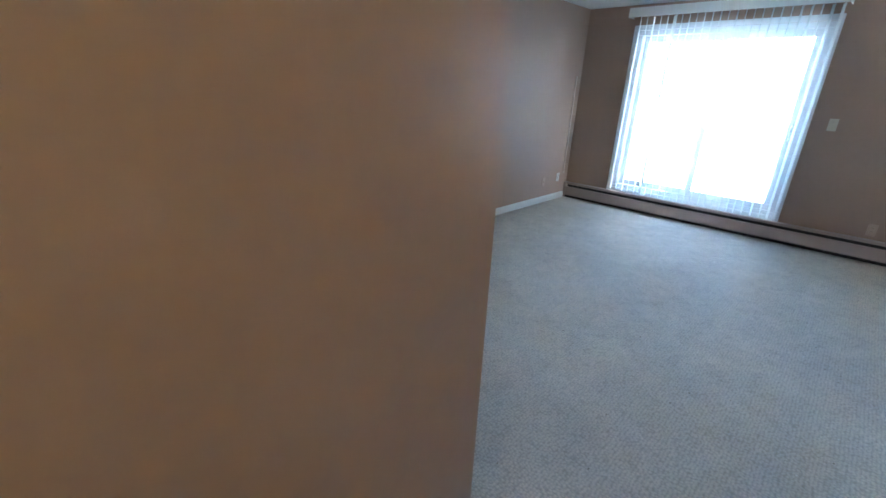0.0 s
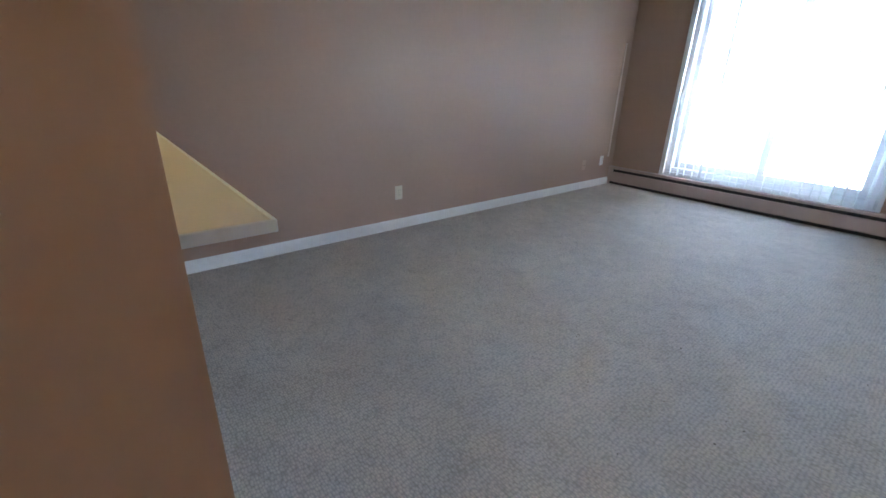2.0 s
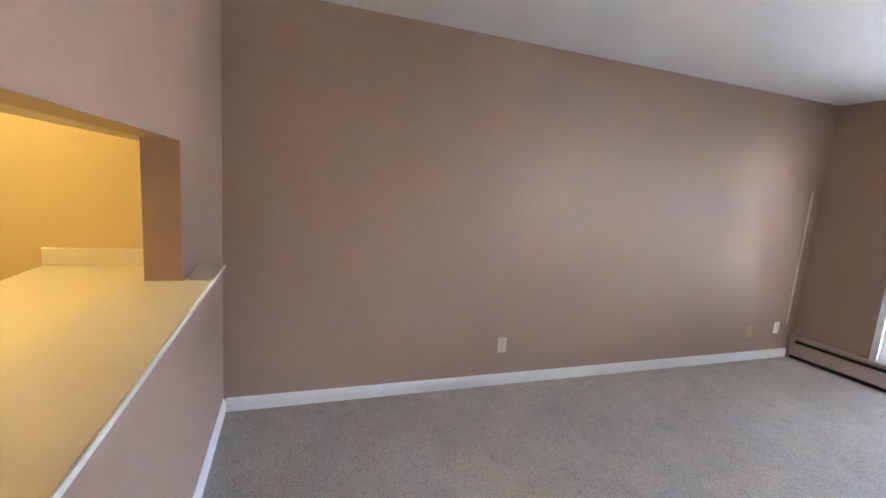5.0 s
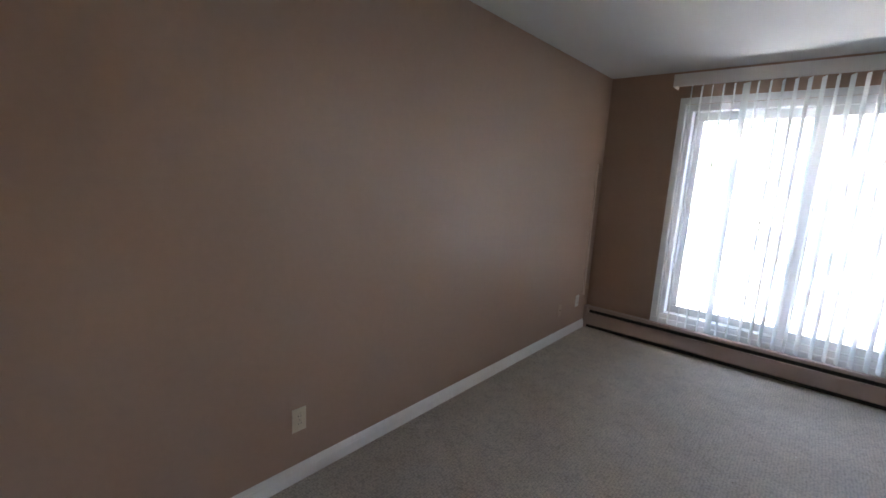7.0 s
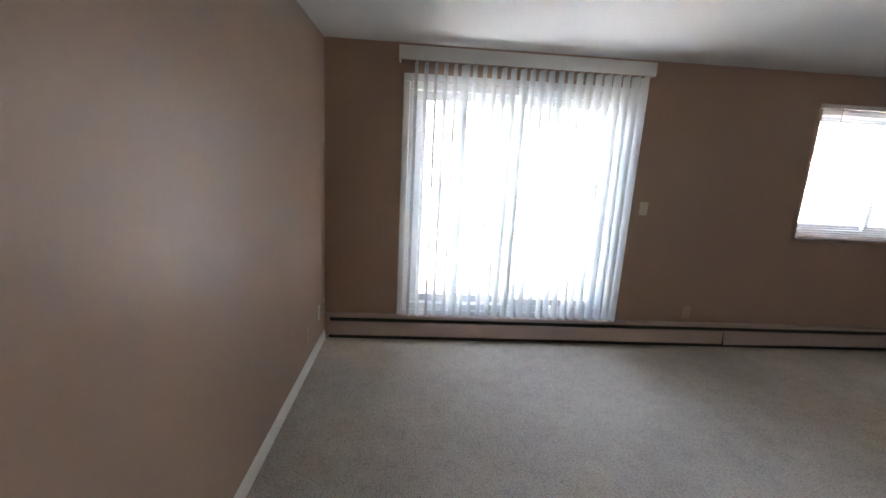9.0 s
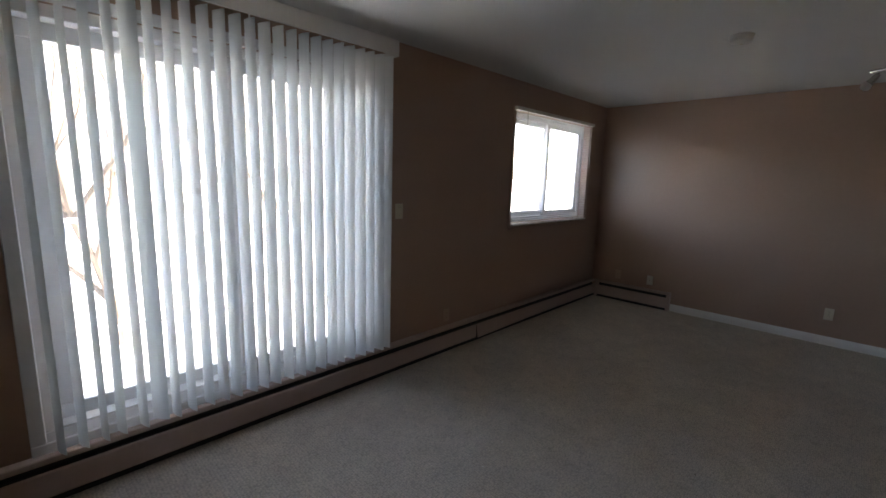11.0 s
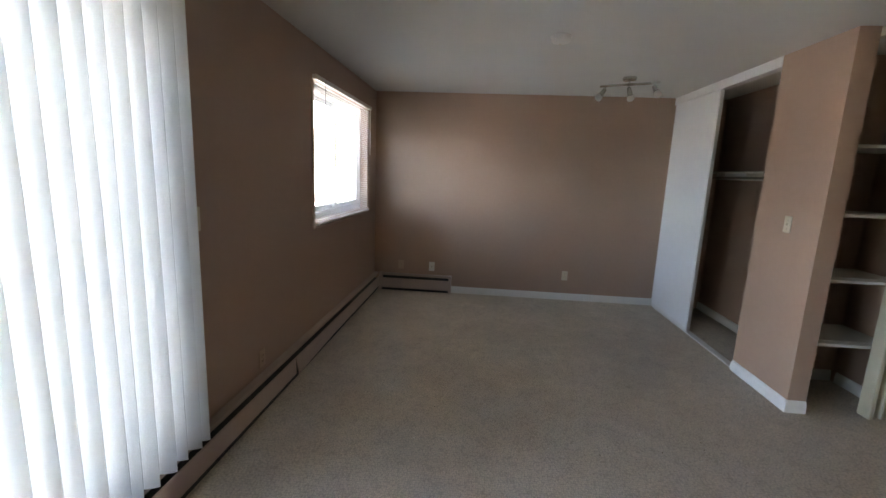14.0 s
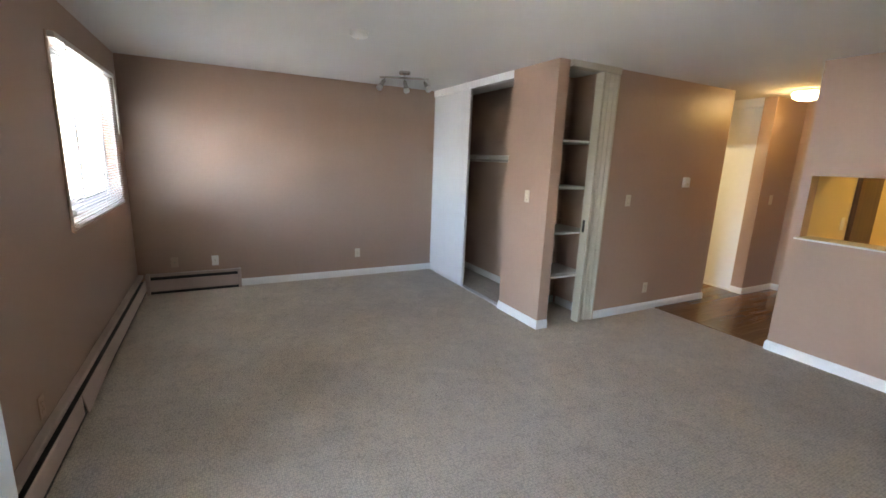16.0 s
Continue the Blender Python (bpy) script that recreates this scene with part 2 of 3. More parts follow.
# ---- builders ----
def box(bm, x0, x1, y0, y1, z0, z1, bevel=0.0, seg=1):
    r = bmesh.ops.create_cube(bm, size=1.0)
    vs = r["verts"]
    for v in vs:
        v.co = Vector(((x0 + x1) / 2 + v.co.x * (x1 - x0), (y0 + y1) / 2 + v.co.y * (y1 - y0), (z0 + z1) / 2 + v.co.z * (z1 - z0)))
    if bevel:
        es = {e for v in vs for e in v.link_edges}
        bmesh.ops.bevel(bm, geom=list(es), offset=bevel, segments=seg, profile=0.6, affect="EDGES")
    return bm


def bx(*a, bevel=0.0, seg=1):
    return box(bmesh.new(), *a, bevel=bevel, seg=seg)


def prism(bm, profile, a, b, axis="x"):
    """A closed profile of (u, z) swept along x (u is y) or along y (u is x)."""
    def put(u, z, s):
        return (s, u, z) if axis == "x" else (u, s, z)
    r0 = [bm.verts.new(put(u, z, a)) for u, z in profile]
    r1 = [bm.verts.new(put(u, z, b)) for u, z in profile]
    k = len(profile)
    for i in range(k):
        bm.faces.new((r0[i], r0[(i + 1) % k], r1[(i + 1) % k], r1[i]))
    bm.faces.new(r0[::-1])
    bm.faces.new(r1)
    bmesh.ops.recalc_face_normals(bm, faces=bm.faces[:])
    return bm


def turned(bm, profile, m=None, seg=20):
    """A profile of (radius, height) turned about z, then moved by m."""
    rings = []
    for r, z in profile:
        ring = []
        for k in range(seg):
            a = 2 * math.pi * k / seg
            v = Vector((r * math.cos(a), r * math.sin(a), z))
            ring.append(bm.verts.new(m @ v if m else v))
        rings.append(ring)
    for p, q in zip(rings, rings[1:]):
        for k in range(seg):
            bm.faces.new((p[k], p[(k + 1) % seg], q[(k + 1) % seg], q[k]))
    bm.faces.new(rings[0][::-1])
    bm.faces.new(rings[-1])
    bmesh.ops.recalc_face_normals(bm, faces=bm.faces[:])
    return bm


def tube(bm, points, radii, seg=10):
    """A round tube along points, with a radius at each."""
    pts = [Vector(p) for p in points]
    rings = []
    for i, p in enumerate(pts):
        d = (pts[min(i + 1, len(pts) - 1)] - pts[max(i - 1, 0)]).normalized()
        q = d.to_track_quat("Z", "Y")
        r = radii[i] if isinstance(radii, (list, tuple)) else radii
        rings.append([bm.verts.new(p + q @ Vector((r * math.cos(2 * math.pi * k / seg), r * math.sin(2 * math.pi * k / seg), 0))) for k in range(seg)])
    for p, q in zip(rings, rings[1:]):
        for k in range(seg):
            bm.faces.new((p[k], p[(k + 1) % seg], q[(k + 1) % seg], q[k]))
    bm.faces.new(rings[0][::-1])
    bm.faces.new(rings[-1])
    bmesh.ops.recalc_face_normals(bm, faces=bm.faces[:])
    return bm


def smooth(ob, angle=35):
    me = ob.data
    for p in me.polygons:
        p.use_smooth = True
    me.set_sharp_from_angle(angle=radians(angle))
    return ob


def mesh(name, bm, material):
    me = bpy.data.meshes.new(name)
    bm.to_mesh(me)
    bm.free()
    me.materials.append(material)
    return me


def part(name, bm, material, parent, label=""):
    ob = new(name, mesh(name, bm, material) if isinstance(bm, bmesh.types.BMesh) else bm)
    ob.parent = parent
    if label:
        tagged(ob, label)
    return ob


def thing(name, place, label, category, group="", kind="", rz=0.0):
    ob = new(name)
    ob.empty_display_size = 0.1
    ob.matrix_world = pose(*place, 0, 0, rz)
    ob.matrix_basis = pose(*place, 0, 0, rz)
    return tagged(ob, label, category, group, kind)


def solid(name, boxes, material, label, category, bevel=0.0):
    """A piece of the setting made of boxes that butt end to end."""
    bm = bmesh.new()
    for b in boxes:
        box(bm, *b, bevel=bevel)
    return tagged(new(name, mesh(name, bm, material)), label, category, kind="structure")


# ---- setting: floor, walls, ceiling ----
H = 2.44
XE = 6.13      # east wall
YC = -3.455     # closet front
XP = 3.722     # linen closet and hall wall
YK = -5.135     # kitchen partition, room side
XK = 2.56     # kitchen partition end, hall side

solid("floor", [(-0.15, 6.3, -7.7, 0.2, -0.2, 0.0)], M_CARPET, "beige-grey looped berber carpet, shade coloured between loops, trodden and faintly soiled", "carpet")
solid("ceiling", [(-0.15, 6.3, -7.7, 0.2, H, H + 0.16)], M_CEIL, "white stippled plaster ceiling", "ceiling")

D0, D1, DZ0, DZ1 = 0.66, 2.50, 0.245, 2.17       # patio door opening
W0, W1, WZ0, WZ1 = 4.145, 5.70, 1.07, 2.17       # window opening
solid("wall_west", [(-0.15, 0, YK - 0.12, 0.2, 0, H)], M_WALL, "tan-brown satin painted plain wall", "wall")
solid("wall_north", [
    (0, D0, 0, 0.2, 0, H), (D0, D1, 0, 0.2, 0, DZ0), (D0, D1, 0, 0.2, DZ1, H),
    (D1, W0, 0, 0.2, 0, H), (W0, W1, 0, 0.2, 0, WZ0), (W0, W1, 0, 0.2, WZ1, H), (W1, XE, 0, 0.2, 0, H),
], M_WALL, "tan-brown painted outer wall with patio door and window", "wall")
solid("wall_east", [(XE, XE + 0.15, -4.12, 0.2, 0, H)], M_WALL, "tan-brown painted wall at the room's far end", "wall")
solid("wall_closet_back", [(4.36, XE, -4.12, -4.02, 0, H)], M_WALL, "tan-brown painted back wall of the closet", "wall")
solid("wall_pillar", [(XP, 4.36, YC - 0.12, YC, 0, H), (4.30, 4.36, -4.18, YC - 0.12, 0, H)], M_WALL,
      "tan-brown painted wall stub between the two closets", "wall")
solid("wall_linen_side", [(XP + 0.12, 4.36, -4.29, -4.18, 0, H)], M_WALL, "tan-brown painted side wall of the linen closet", "wall")
solid("wall_hall", [(XP, XP + 0.12, -6.03, -4.18, 0, H)], M_WALL, "tan-brown painted hall wall with thermostat", "wall")
solid("wall_hall_return", [(XP + 0.12, 4.10, -6.03, -5.91, 0, H), (4.10, 4.85, -6.03, -5.91, 2.03, H), (4.85, 5.05, -6.03, -5.91, 0, H), (4.93, 5.05, -6.95, -6.03, 0, H)], M_WALL,
      "tan-brown painted return wall of the hall", "wall")
solid("wall_bathroom", [(4.36, 5.17, -4.29, -4.19, 0, H), (5.05, 5.17, -6.03, -4.29, 0, H)], M_KWALL, "cream painted walls of the lit bathroom off the hall", "wall")
solid("wall_hall_stub", [(3.63, 3.77, -7.42, -6.73, 0, H)], M_WALL, "tan-brown painted wall stub beside the hall closet", "wall")
solid("wall_hall_closet", [(3.77, 5.05, -7.42, -7.32, 0, H), (4.93, 5.05, -7.32, -6.95, 0, H)], M_WALL, "tan-brown painted inside of the hall closet", "wall")
solid("wall_hall_end", [(2.485, 3.77, -7.54, -7.42, 0, H)], M_WALL, "tan-brown painted end wall of the hall", "wall")
OX0, OX1, OZ0, OZ1 = 0.95, 2.485, 1.032, 1.55    # pass-through
solid("wall_kitchen_partition", [
    (0, OX0, YK - 0.12, YK, 0, H), (OX0, OX1, YK - 0.12, YK, 0, OZ0), (OX0, OX1, YK - 0.12, YK, OZ1, H), (OX1, XK, YK - 0.12, YK, 0, H),
], M_WALL, "tan-brown painted half wall with a kitchen pass-through", "wall")
solid("wall_kitchen_hall_side", [(2.52, XK, -7.42, YK - 0.12, 0, H)], M_WALL, "tan-brown painted wall end beside the hall", "wall")
solid("wall_kitchen_east", [(2.485, 2.52, -7.42, YK - 0.12, 0, H)], M_KWALL, "cream-yellow painted kitchen wall", "wall")
solid("wall_kitchen_west", [(-0.15, 0, -7.54, YK - 0.12, 0, H)], M_KWALL, "cream-yellow painted kitchen wall", "wall")
solid("wall_kitchen_south", [(-0.15, 2.485, -7.66, -7.42, 0, H)], M_KWALL, "cream-yellow painted kitchen back wall", "wall")
solid("kitchen_floor", [(0, 2.485, -7.42, YK - 0.12, 0, 0.006)], M_VINYLF, "beige sheet vinyl kitchen floor", "floor")


# ---- baseboards ----
def baseboard(name, a, b, face, axis, sign):
    """Moulded white skirting with a stepped, rounded top. sign: the way it faces."""
    prof = [(0, 0), (0.014, 0), (0.014, 0.053), (0.011, 0.060), (0.011, 0.067), (0.006, 0.078), (0.002, 0.085), (0, 0.085)]
    bm = prism(bmesh.new(), [(face + sign * (u + 0.0005), z + 0.001) for u, z in prof], a, b, axis)
    return tagged(new(name, mesh(name, bm, M_BASE)), "white moulded wooden baseboard along the wall", "baseboard", kind="structure")


baseboard("baseboard_west", YK + 0.015, -0.075, 0.0, "y", 1)
baseboard("baseboard_kitchen", 0.0, XK, YK, "x", 1)
baseboard("baseboard_kitchen_end", YK - 2.2, YK + 0.014, XK, "y", 1)
baseboard("baseboard_east", YC - 0.02, -1.0, XE, "y", -1)
baseboard("baseboard_pillar", XP - 0.014, 4.36, YC, "x", 1)
baseboard("baseboard_pillar_side", YC - 0.12, YC + 0.014, XP, "y", -1)
baseboard("baseboard_hall", -6.044, -4.18, XP, "y", -1)
baseboard("baseboard_hall_return", XP, 4.10, -6.03, "x", -1)
baseboard("baseboard_closet", 4.36, XE, -4.02, "x", 1)
baseboard("baseboard_closet_side", -4.0, YC - 0.12, 4.36, "y", 1)
baseboard("baseboard_linen", -4.16, -3.60, 4.30, "y", -1)
baseboard("baseboard_linen_side", XP + 0.13, 4.26, -4.18, "x", 1)
baseboard("baseboard_hall_stub", 3.63 - 0.014, 3.77, -6.73, "x", 1)
baseboard("baseboard_hall_stub_side", -7.40, -6.73, 3.63, "y", -1)
baseboard("baseboard_hall_end", 2.58, 3.63, -7.42, "x", 1)
solid("carpet_edge_strip", [(XK, XP, -5.20, -5.155, 0.0, 0.009)], M_OAK, "brown metal carpet edge strip at the hall", "trim", 0.003)

# ---- patio door ----
door = tagged(thing("door_1", (D0, 0, DZ0), "white vinyl sliding patio door with two glass panels", "door", kind="structure"))
w, h = D1 - D0, DZ1 - DZ0


def ring(x0, x1, z0, z1, y0, y1, s, bevel=0.004):
    """An upright rectangular frame of four bars."""
    bm = bmesh.new()
    box(bm, x0, x1, y0, y1, z0, z0 + s, bevel)
    box(bm, x0, x1, y0, y1, z1 - s, z1, bevel)
    box(bm, x0, x0 + s, y0, y1, z0 + s, z1 - s, bevel)
    box(bm, x1 - s, x1, y0, y1, z0 + s, z1 - s, bevel)
    return bm


part("window_frame", ring(0.002, w - 0.002, 0.002, h - 0.002, 0.03, 0.17, 0.055), M_VINYL, door)
part("casing", ring(-0.045, w + 0.045, -0.03, h + 0.05, -0.014, -0.001, 0.055), M_VINYL, door, "white flat casing")
fixed = part("fixed_panel", ring(0.058, w / 2 + 0.03, 0.058, h - 0.058, 0.115, 0.155, 0.075), M_VINYL, door)
slide = part("sliding_panel", ring(w / 2 - 0.03, w - 0.058, 0.058, h - 0.058, 0.055, 0.095, 0.075), M_VINYL, door)
for own, x0, x1, y in ((fixed, 0.13, w / 2 - 0.04, 0.135), (slide, w / 2 + 0.04, w - 0.13, 0.075)):
    p = part("pane", bx(x0, x1, y - 0.003, y + 0.003, 0.13, h - 0.13), M_GLASS, own, "clear glass pane")
    p.visible_shadow = False
hb = bmesh.new()
tube(hb, [(w - 0.095, 0.052, 0.80), (w - 0.095, 0.018, 0.82), (w - 0.095, 0.010, 0.88), (w - 0.095, 0.018, 0.94), (w - 0.095, 0.052, 0.96)], 0.009, 8)
smooth(part("door_handle", hb, M_WHITEP, slide, "white pull handle"))
part("threshold", bx(0.058, w - 0.058, 0.032, 0.168, 0.056, 0.066), M_METALW, door, "aluminium sill track")

# ---- vertical blind ----
blind = thing("vertical_blind", (0.58, 0, 0), "white fabric vertical blind, vanes turned half open, before the patio door", "blind")
vb = bmesh.new()
box(vb, 0, 1.99, -0.165, -0.155, 2.288, 2.388, 0.003)
box(vb, 0, 0.012, -0.155, -0.02, 2.288, 2.388, 0.002)
box(vb, 1.978, 1.99, -0.155, -0.02, 2.288, 2.388, 0.002)
part("valance", vb, M_VALANCE, blind, "white box valance")
part("headrail", bx(0.03, 1.96, -0.125, -0.085, 2.315, 2.355, bevel=0.003), M_METALW, blind, "aluminium headrail")
for x in (0.3, 1.0, 1.7):
    part("bracket", bx(x, x + 0.03, -0.15, -0.0, 2.356, 2.366, bevel=0.001), M_METALW, blind)


def vane_mesh(name, z0, z1, seed):
    bm = bmesh.new()
    rows, cols = 9, 5
    grid = []
    for side in (0, 1):
        g = []
        for i in range(rows):
            z = z0 + (z1 - z0) * i / (rows - 1)
            sway = 0.0006 * math.sin(i * 0.9 + seed)
            row = []
            for j in range(cols):
                u = j / (cols - 1) * 2 - 1
                v = bm.verts.new((0.0445 * u, 0.006 * (1 - u * u) + sway + side * 0.0009, z))
                row.append(v)
            g.append(row)
        grid.append(g)
    for side, g in enumerate(grid):
        for i in range(rows - 1):
            for j in range(cols - 1):
                f = (g[i][j], g[i][j + 1], g[i + 1][j + 1], g[i + 1][j])
                bm.faces.new(f if side == 0 else f[::-1])
    a, b = grid
    for i in range(rows - 1):
        bm.faces.new((a[i + 1][0], b[i + 1][0], b[i][0], a[i][0]))
        bm.faces.new((a[i][-1], b[i][-1], b[i + 1][-1], a[i + 1][-1]))
    for j in range(cols - 1):
        bm.faces.new((b[0][j], b[0][j + 1], a[0][j + 1], a[0][j]))
        bm.faces.new((a[-1][j], a[-1][j + 1], b[-1][j + 1], b[-1][j]))
    bmesh.ops.recalc_face_normals(bm, faces=bm.faces[:])
    me = mesh(name, bm, M_VANE)
    for p in me.polygons:
        p.use_smooth = True
    me.set_sharp_from_angle(angle=radians(50))
    return me


vane_meshes = [vane_mesh("vane", -2.03, 0.0, s) for s in range(4)]
rv = random.Random(5)
VANES = 25
for i in range(VANES):
    v = part("vane", vane_meshes[i % 4], None, blind)
    turn = 90 + VANE_TURN + rv.uniform(-4, 4)
    if i == 5:
        turn = 90 + VANE_TURN + 24
    v.matrix_basis = pose(0.135 + i * (1.94 - 0.135) / (VANES - 1), -0.105, 2.287, rv.uniform(-0.25, 0.25), rv.uniform(-0.25, 0.25), turn)
    if i in (0, 12, 24):
        part("vane_clip", bx(-0.006, 0.006, -0.003, 0.003, 0.0, 0.03, bevel=0.001), M_WHITEP, v)

# ---- window with mini blind ----
win = tagged(thing("window_1", (W0, 0, WZ0), "white vinyl two-pane sliding window in a painted recess", "window", kind="structure"))
ww, wh = W1 - W0, WZ1 - WZ0
part("window_frame", ring(0.002, ww - 0.002, 0.002, wh - 0.002, 0.07, 0.18, 0.05), M_VINYL, win)
for x0, x1, y0 in ((0.05, ww / 2 + 0.03, 0.13), (ww / 2 - 0.03, ww - 0.05, 0.085)):
    s = part("sash", ring(x0, x1, 0.052, wh - 0.052, y0, y0 + 0.035, 0.05), M_VINYL, win)
    p = part("pane", bx(x0 + 0.045, x1 - 0.045, y0 + 0.014, y0 + 0.020, 0.097, wh - 0.097), M_GLASS, s, "clear glass pane")
    p.visible_shadow = False
sb = ring(-0.035, ww + 0.035, -0.045, wh + 0.03, -0.012, -0.001, 0.04, 0.003)
part("casing", sb, M_WALL, win, "thin tan-painted casing")
part("window_sill", bx(-0.04, ww + 0.04, -0.028, -0.012, -0.05, -0.034, bevel=0.003), M_WALL, win, "narrow tan-painted sill edge")

mini = thing("mini_blind", (W0, 0, WZ0), "white aluminium mini blind, lowered with open slats, in the window", "blind")
part("headrail", bx(-0.03, ww + 0.03, -0.05, -0.014, wh - 0.01, wh + 0.025, bevel=0.003), M_WHITEP, mini, "white enamelled headrail")
part("bottom_rail", bx(0.0, ww, -0.040, -0.016, -0.022, -0.008, bevel=0.003), M_WHITEP, mini)
slb = bmesh.new()
prism(slb, [(-0.0125, -0.0016), (-0.006, 0.0008), (0.0, 0.0016), (0.006, 0.0008), (0.0125, -0.0016), (0.006, 0.0004), (0.0, 0.0011), (-0.006, 0.0004)], 0.0, ww, "x")
slat = mesh("slat", slb, M_SLAT)
NSL = 52
for i in range(NSL):
    s = part("slat", slat, None, mini)
    s.matrix_basis = pose(0, -0.028, 0.004 + i * (wh - 0.02) / NSL, SLAT_TILT + rv.uniform(-2, 2), 0, 0)
for x in (0.16, ww / 2, ww - 0.16):
    part("ladder_cord", tube(bmesh.new(), [(x, -0.0415, -0.01), (x, -0.0415, wh - 0.005)], 0.0008, 5), M_WHITEP, mini)
smooth(part("tilt_wand", tube(bmesh.new(), [(ww - 0.06, -0.056, wh), (ww - 0.055, -0.057, wh - 0.5)], 0.004, 8), M_WHITEP, mini, "clear plastic tilt wand"))
smooth(part("pull_cord", tube(bmesh.new(), [(0.14, -0.053, wh), (0.142, -0.053, wh - 0.62)], 0.0018, 6), M_SLOT, mini, "thin pull cord"))


# ---- heaters ----
def heater(name, x, y, rz, length, label, end0=True, end1=True, joint=None, reach=0.0):
    """Hydronic baseboard: back plate, hood, front cover, finned pipe, caps. Runs along local x, faces local -y."""
    t = thing(name, (x, y, 0), label, "heater", rz=rz)
    # coloured near-black to stand for the shade inside the heater
    part("back_plate", bx(0, length, -0.006, -0.001, 0.03, 0.217, bevel=0.001), M_DARK, t, "back plate coloured near-black for the shade inside")
    part("hood", prism(bmesh.new(), [(-0.006, 0.222), (-0.030 - reach, 0.219), (-0.035 - reach, 0.214), (-0.036 - reach, 0.190), (-0.033 - reach, 0.190), (-0.032 - reach, 0.212), (-0.028 - reach, 0.215), (-0.006, 0.218)], 0.004, length - 0.004), M_HEAT, t)
    def cover(a, b, kick=0.0):
        pr = [(-0.060, 0.162), (-0.064, 0.160), (-0.067, 0.154), (-0.069, 0.045), (-0.064, 0.036), (-0.060, 0.036), (-0.064, 0.047), (-0.063, 0.152), (-0.062, 0.156), (-0.060, 0.158)]
        bm = prism(bmesh.new(), pr, a, b)
        if kick:
            bmesh.ops.bisect_plane(bm, geom=bm.verts[:] + bm.edges[:] + bm.faces[:], plane_co=(a + 0.8, 0, 0), plane_no=(1, 0, 0))
            for v in bm.verts:
                v.co.y -= kick * max(0.0, 1 - (v.co.x - a) / 0.8) * (0.162 - v.co.z) / 0.126
        part("front_cover", bm, M_HEAT, t)
    if joint:
        cover(0.02, joint - 0.003)
        cover(joint + 0.003, length - 0.02, 0.020)
    else:
        cover(0.02, length - 0.02)
    # block and channel near-black so slot and bottom gap read as deep shade
    part("fin_element", bx(0.04, length - 0.04, -0.052, -0.008, 0.06, 0.150, bevel=0.002), M_DARK, t, "finned heating pipe, near-black for the slot's shade")
    part("bottom_shadow_plate", bx(0.01, length - 0.01, -0.058, -0.009, 0.004, 0.050), M_DARK, t, "base channel coloured near-black for the shade below the cover")
    for use, a in ((end0, 0.0), (end1, length - 0.035)):
        if use:
            part("end_cap", bx(a, a + 0.035, -0.073, -0.001, 0.004, 0.226, bevel=0.004, seg=2), M_HEAT, t)
    return t


heater("baseboard_heater", 0.004, 0.0, 0, XE - 0.008, "long taupe enamelled baseboard heater under the windows", True, False, 3.615, 0.013)
heater("baseboard_heater", XE, -0.075, -90, 0.925, "short taupe enamelled baseboard heater with end cap", True, True)


# ---- electrical plates ----
def plate(name, label, category, material, kind_of):
    t = thing(name, (0, 0, 0), label, category)
    part("cover_plate", bx(-0.035, 0.035, -0.006, 0.0, -0.0575, 0.0575, bevel=0.003, seg=2), material, t)
    if kind_of == "outlet":
        for z in (-0.0195, 0.0195):
            s = part("socket", bx(-0.0165, 0.0165, -0.008, -0.005, z - 0.014, z + 0.014, bevel=0.003), material, t)
            for x in (-0.0065, 0.0065):
                part("slot", bx(x - 0.001, x + 0.001, -0.0086, -0.0078, z - 0.003, z + 0.006), M_SLOT, s)
        part("screw", turned(bmesh.new(), [(0.003, 0), (0.003, 0.0012), (0.001, 0.0016)], pose(0, -0.006, 0, 90), 8), M_CHROME, t)
    elif kind_of == "switch":
        part("toggle", bx(-0.0045, 0.0045, -0.016, -0.005, -0.004, 0.011, bevel=0.0015), material, t)
        for z in (-0.03, 0.03):
            part("screw", turned(bmesh.new(), [(0.003, 0), (0.003, 0.0012), (0.001, 0.0016)], pose(0, -0.006, z, 90), 8), M_CHROME, t)
    else:
        part("jack", turned(bmesh.new(), [(0.006, 0), (0.006, 0.004), (0.0035, 0.005), (0.0035, 0.010), (0.002, 0.010)], pose(0, -0.006, 0, 90), 10), M_CHROME, t)
    return t


def put_plate(m, name, label, category, material, kind_of, group=""):
    t = plate(name, label, category, material, kind_of)
    t.matrix_basis = m
    if group:
        tagged(t, group=group)


put_plate(pose(0, -0.266, 0.310, 0, 0, 90), "wall_outlet", "white outlet plate near the room corner", "outlet", M_WHITEP, "outlet")
put_plate(pose(0, -0.637, 0.287, 0, 0, 90), "cable_jack", "small tan-painted cable jack plate", "cable jack", M_TANP, "jack")
put_plate(pose(0, -3.268, 0.312, 0, 0, 90), "wall_outlet", "ivory outlet plate above the white baseboard", "outlet", M_IVORY, "outlet")
put_plate(pose(3.27, 0, 0.312), "wall_outlet", "tan-painted outlet plate above the heater", "outlet", M_TANP, "outlet")
put_plate(pose(2.717, 0, 1.246), "light_switch", "ivory switch plate beside the patio door", "switch", M_IVORY, "switch")
put_plate(pose(XE, -0.346, 0.334, 0, 0, -90), "cable_jack", "tan-painted cable jack above the short heater", "cable jack", M_TANP, "jack")
put_plate(pose(XE, -0.741, 0.328, 0, 0, -90), "phone_jack", "white phone plate above the short heater", "phone jack", M_WHITEP, "jack")
put_plate(pose(XE, -2.401, 0.308, 0, 0, -90), "wall_outlet", "ivory outlet plate on the end wall", "outlet", M_IVORY, "outlet")
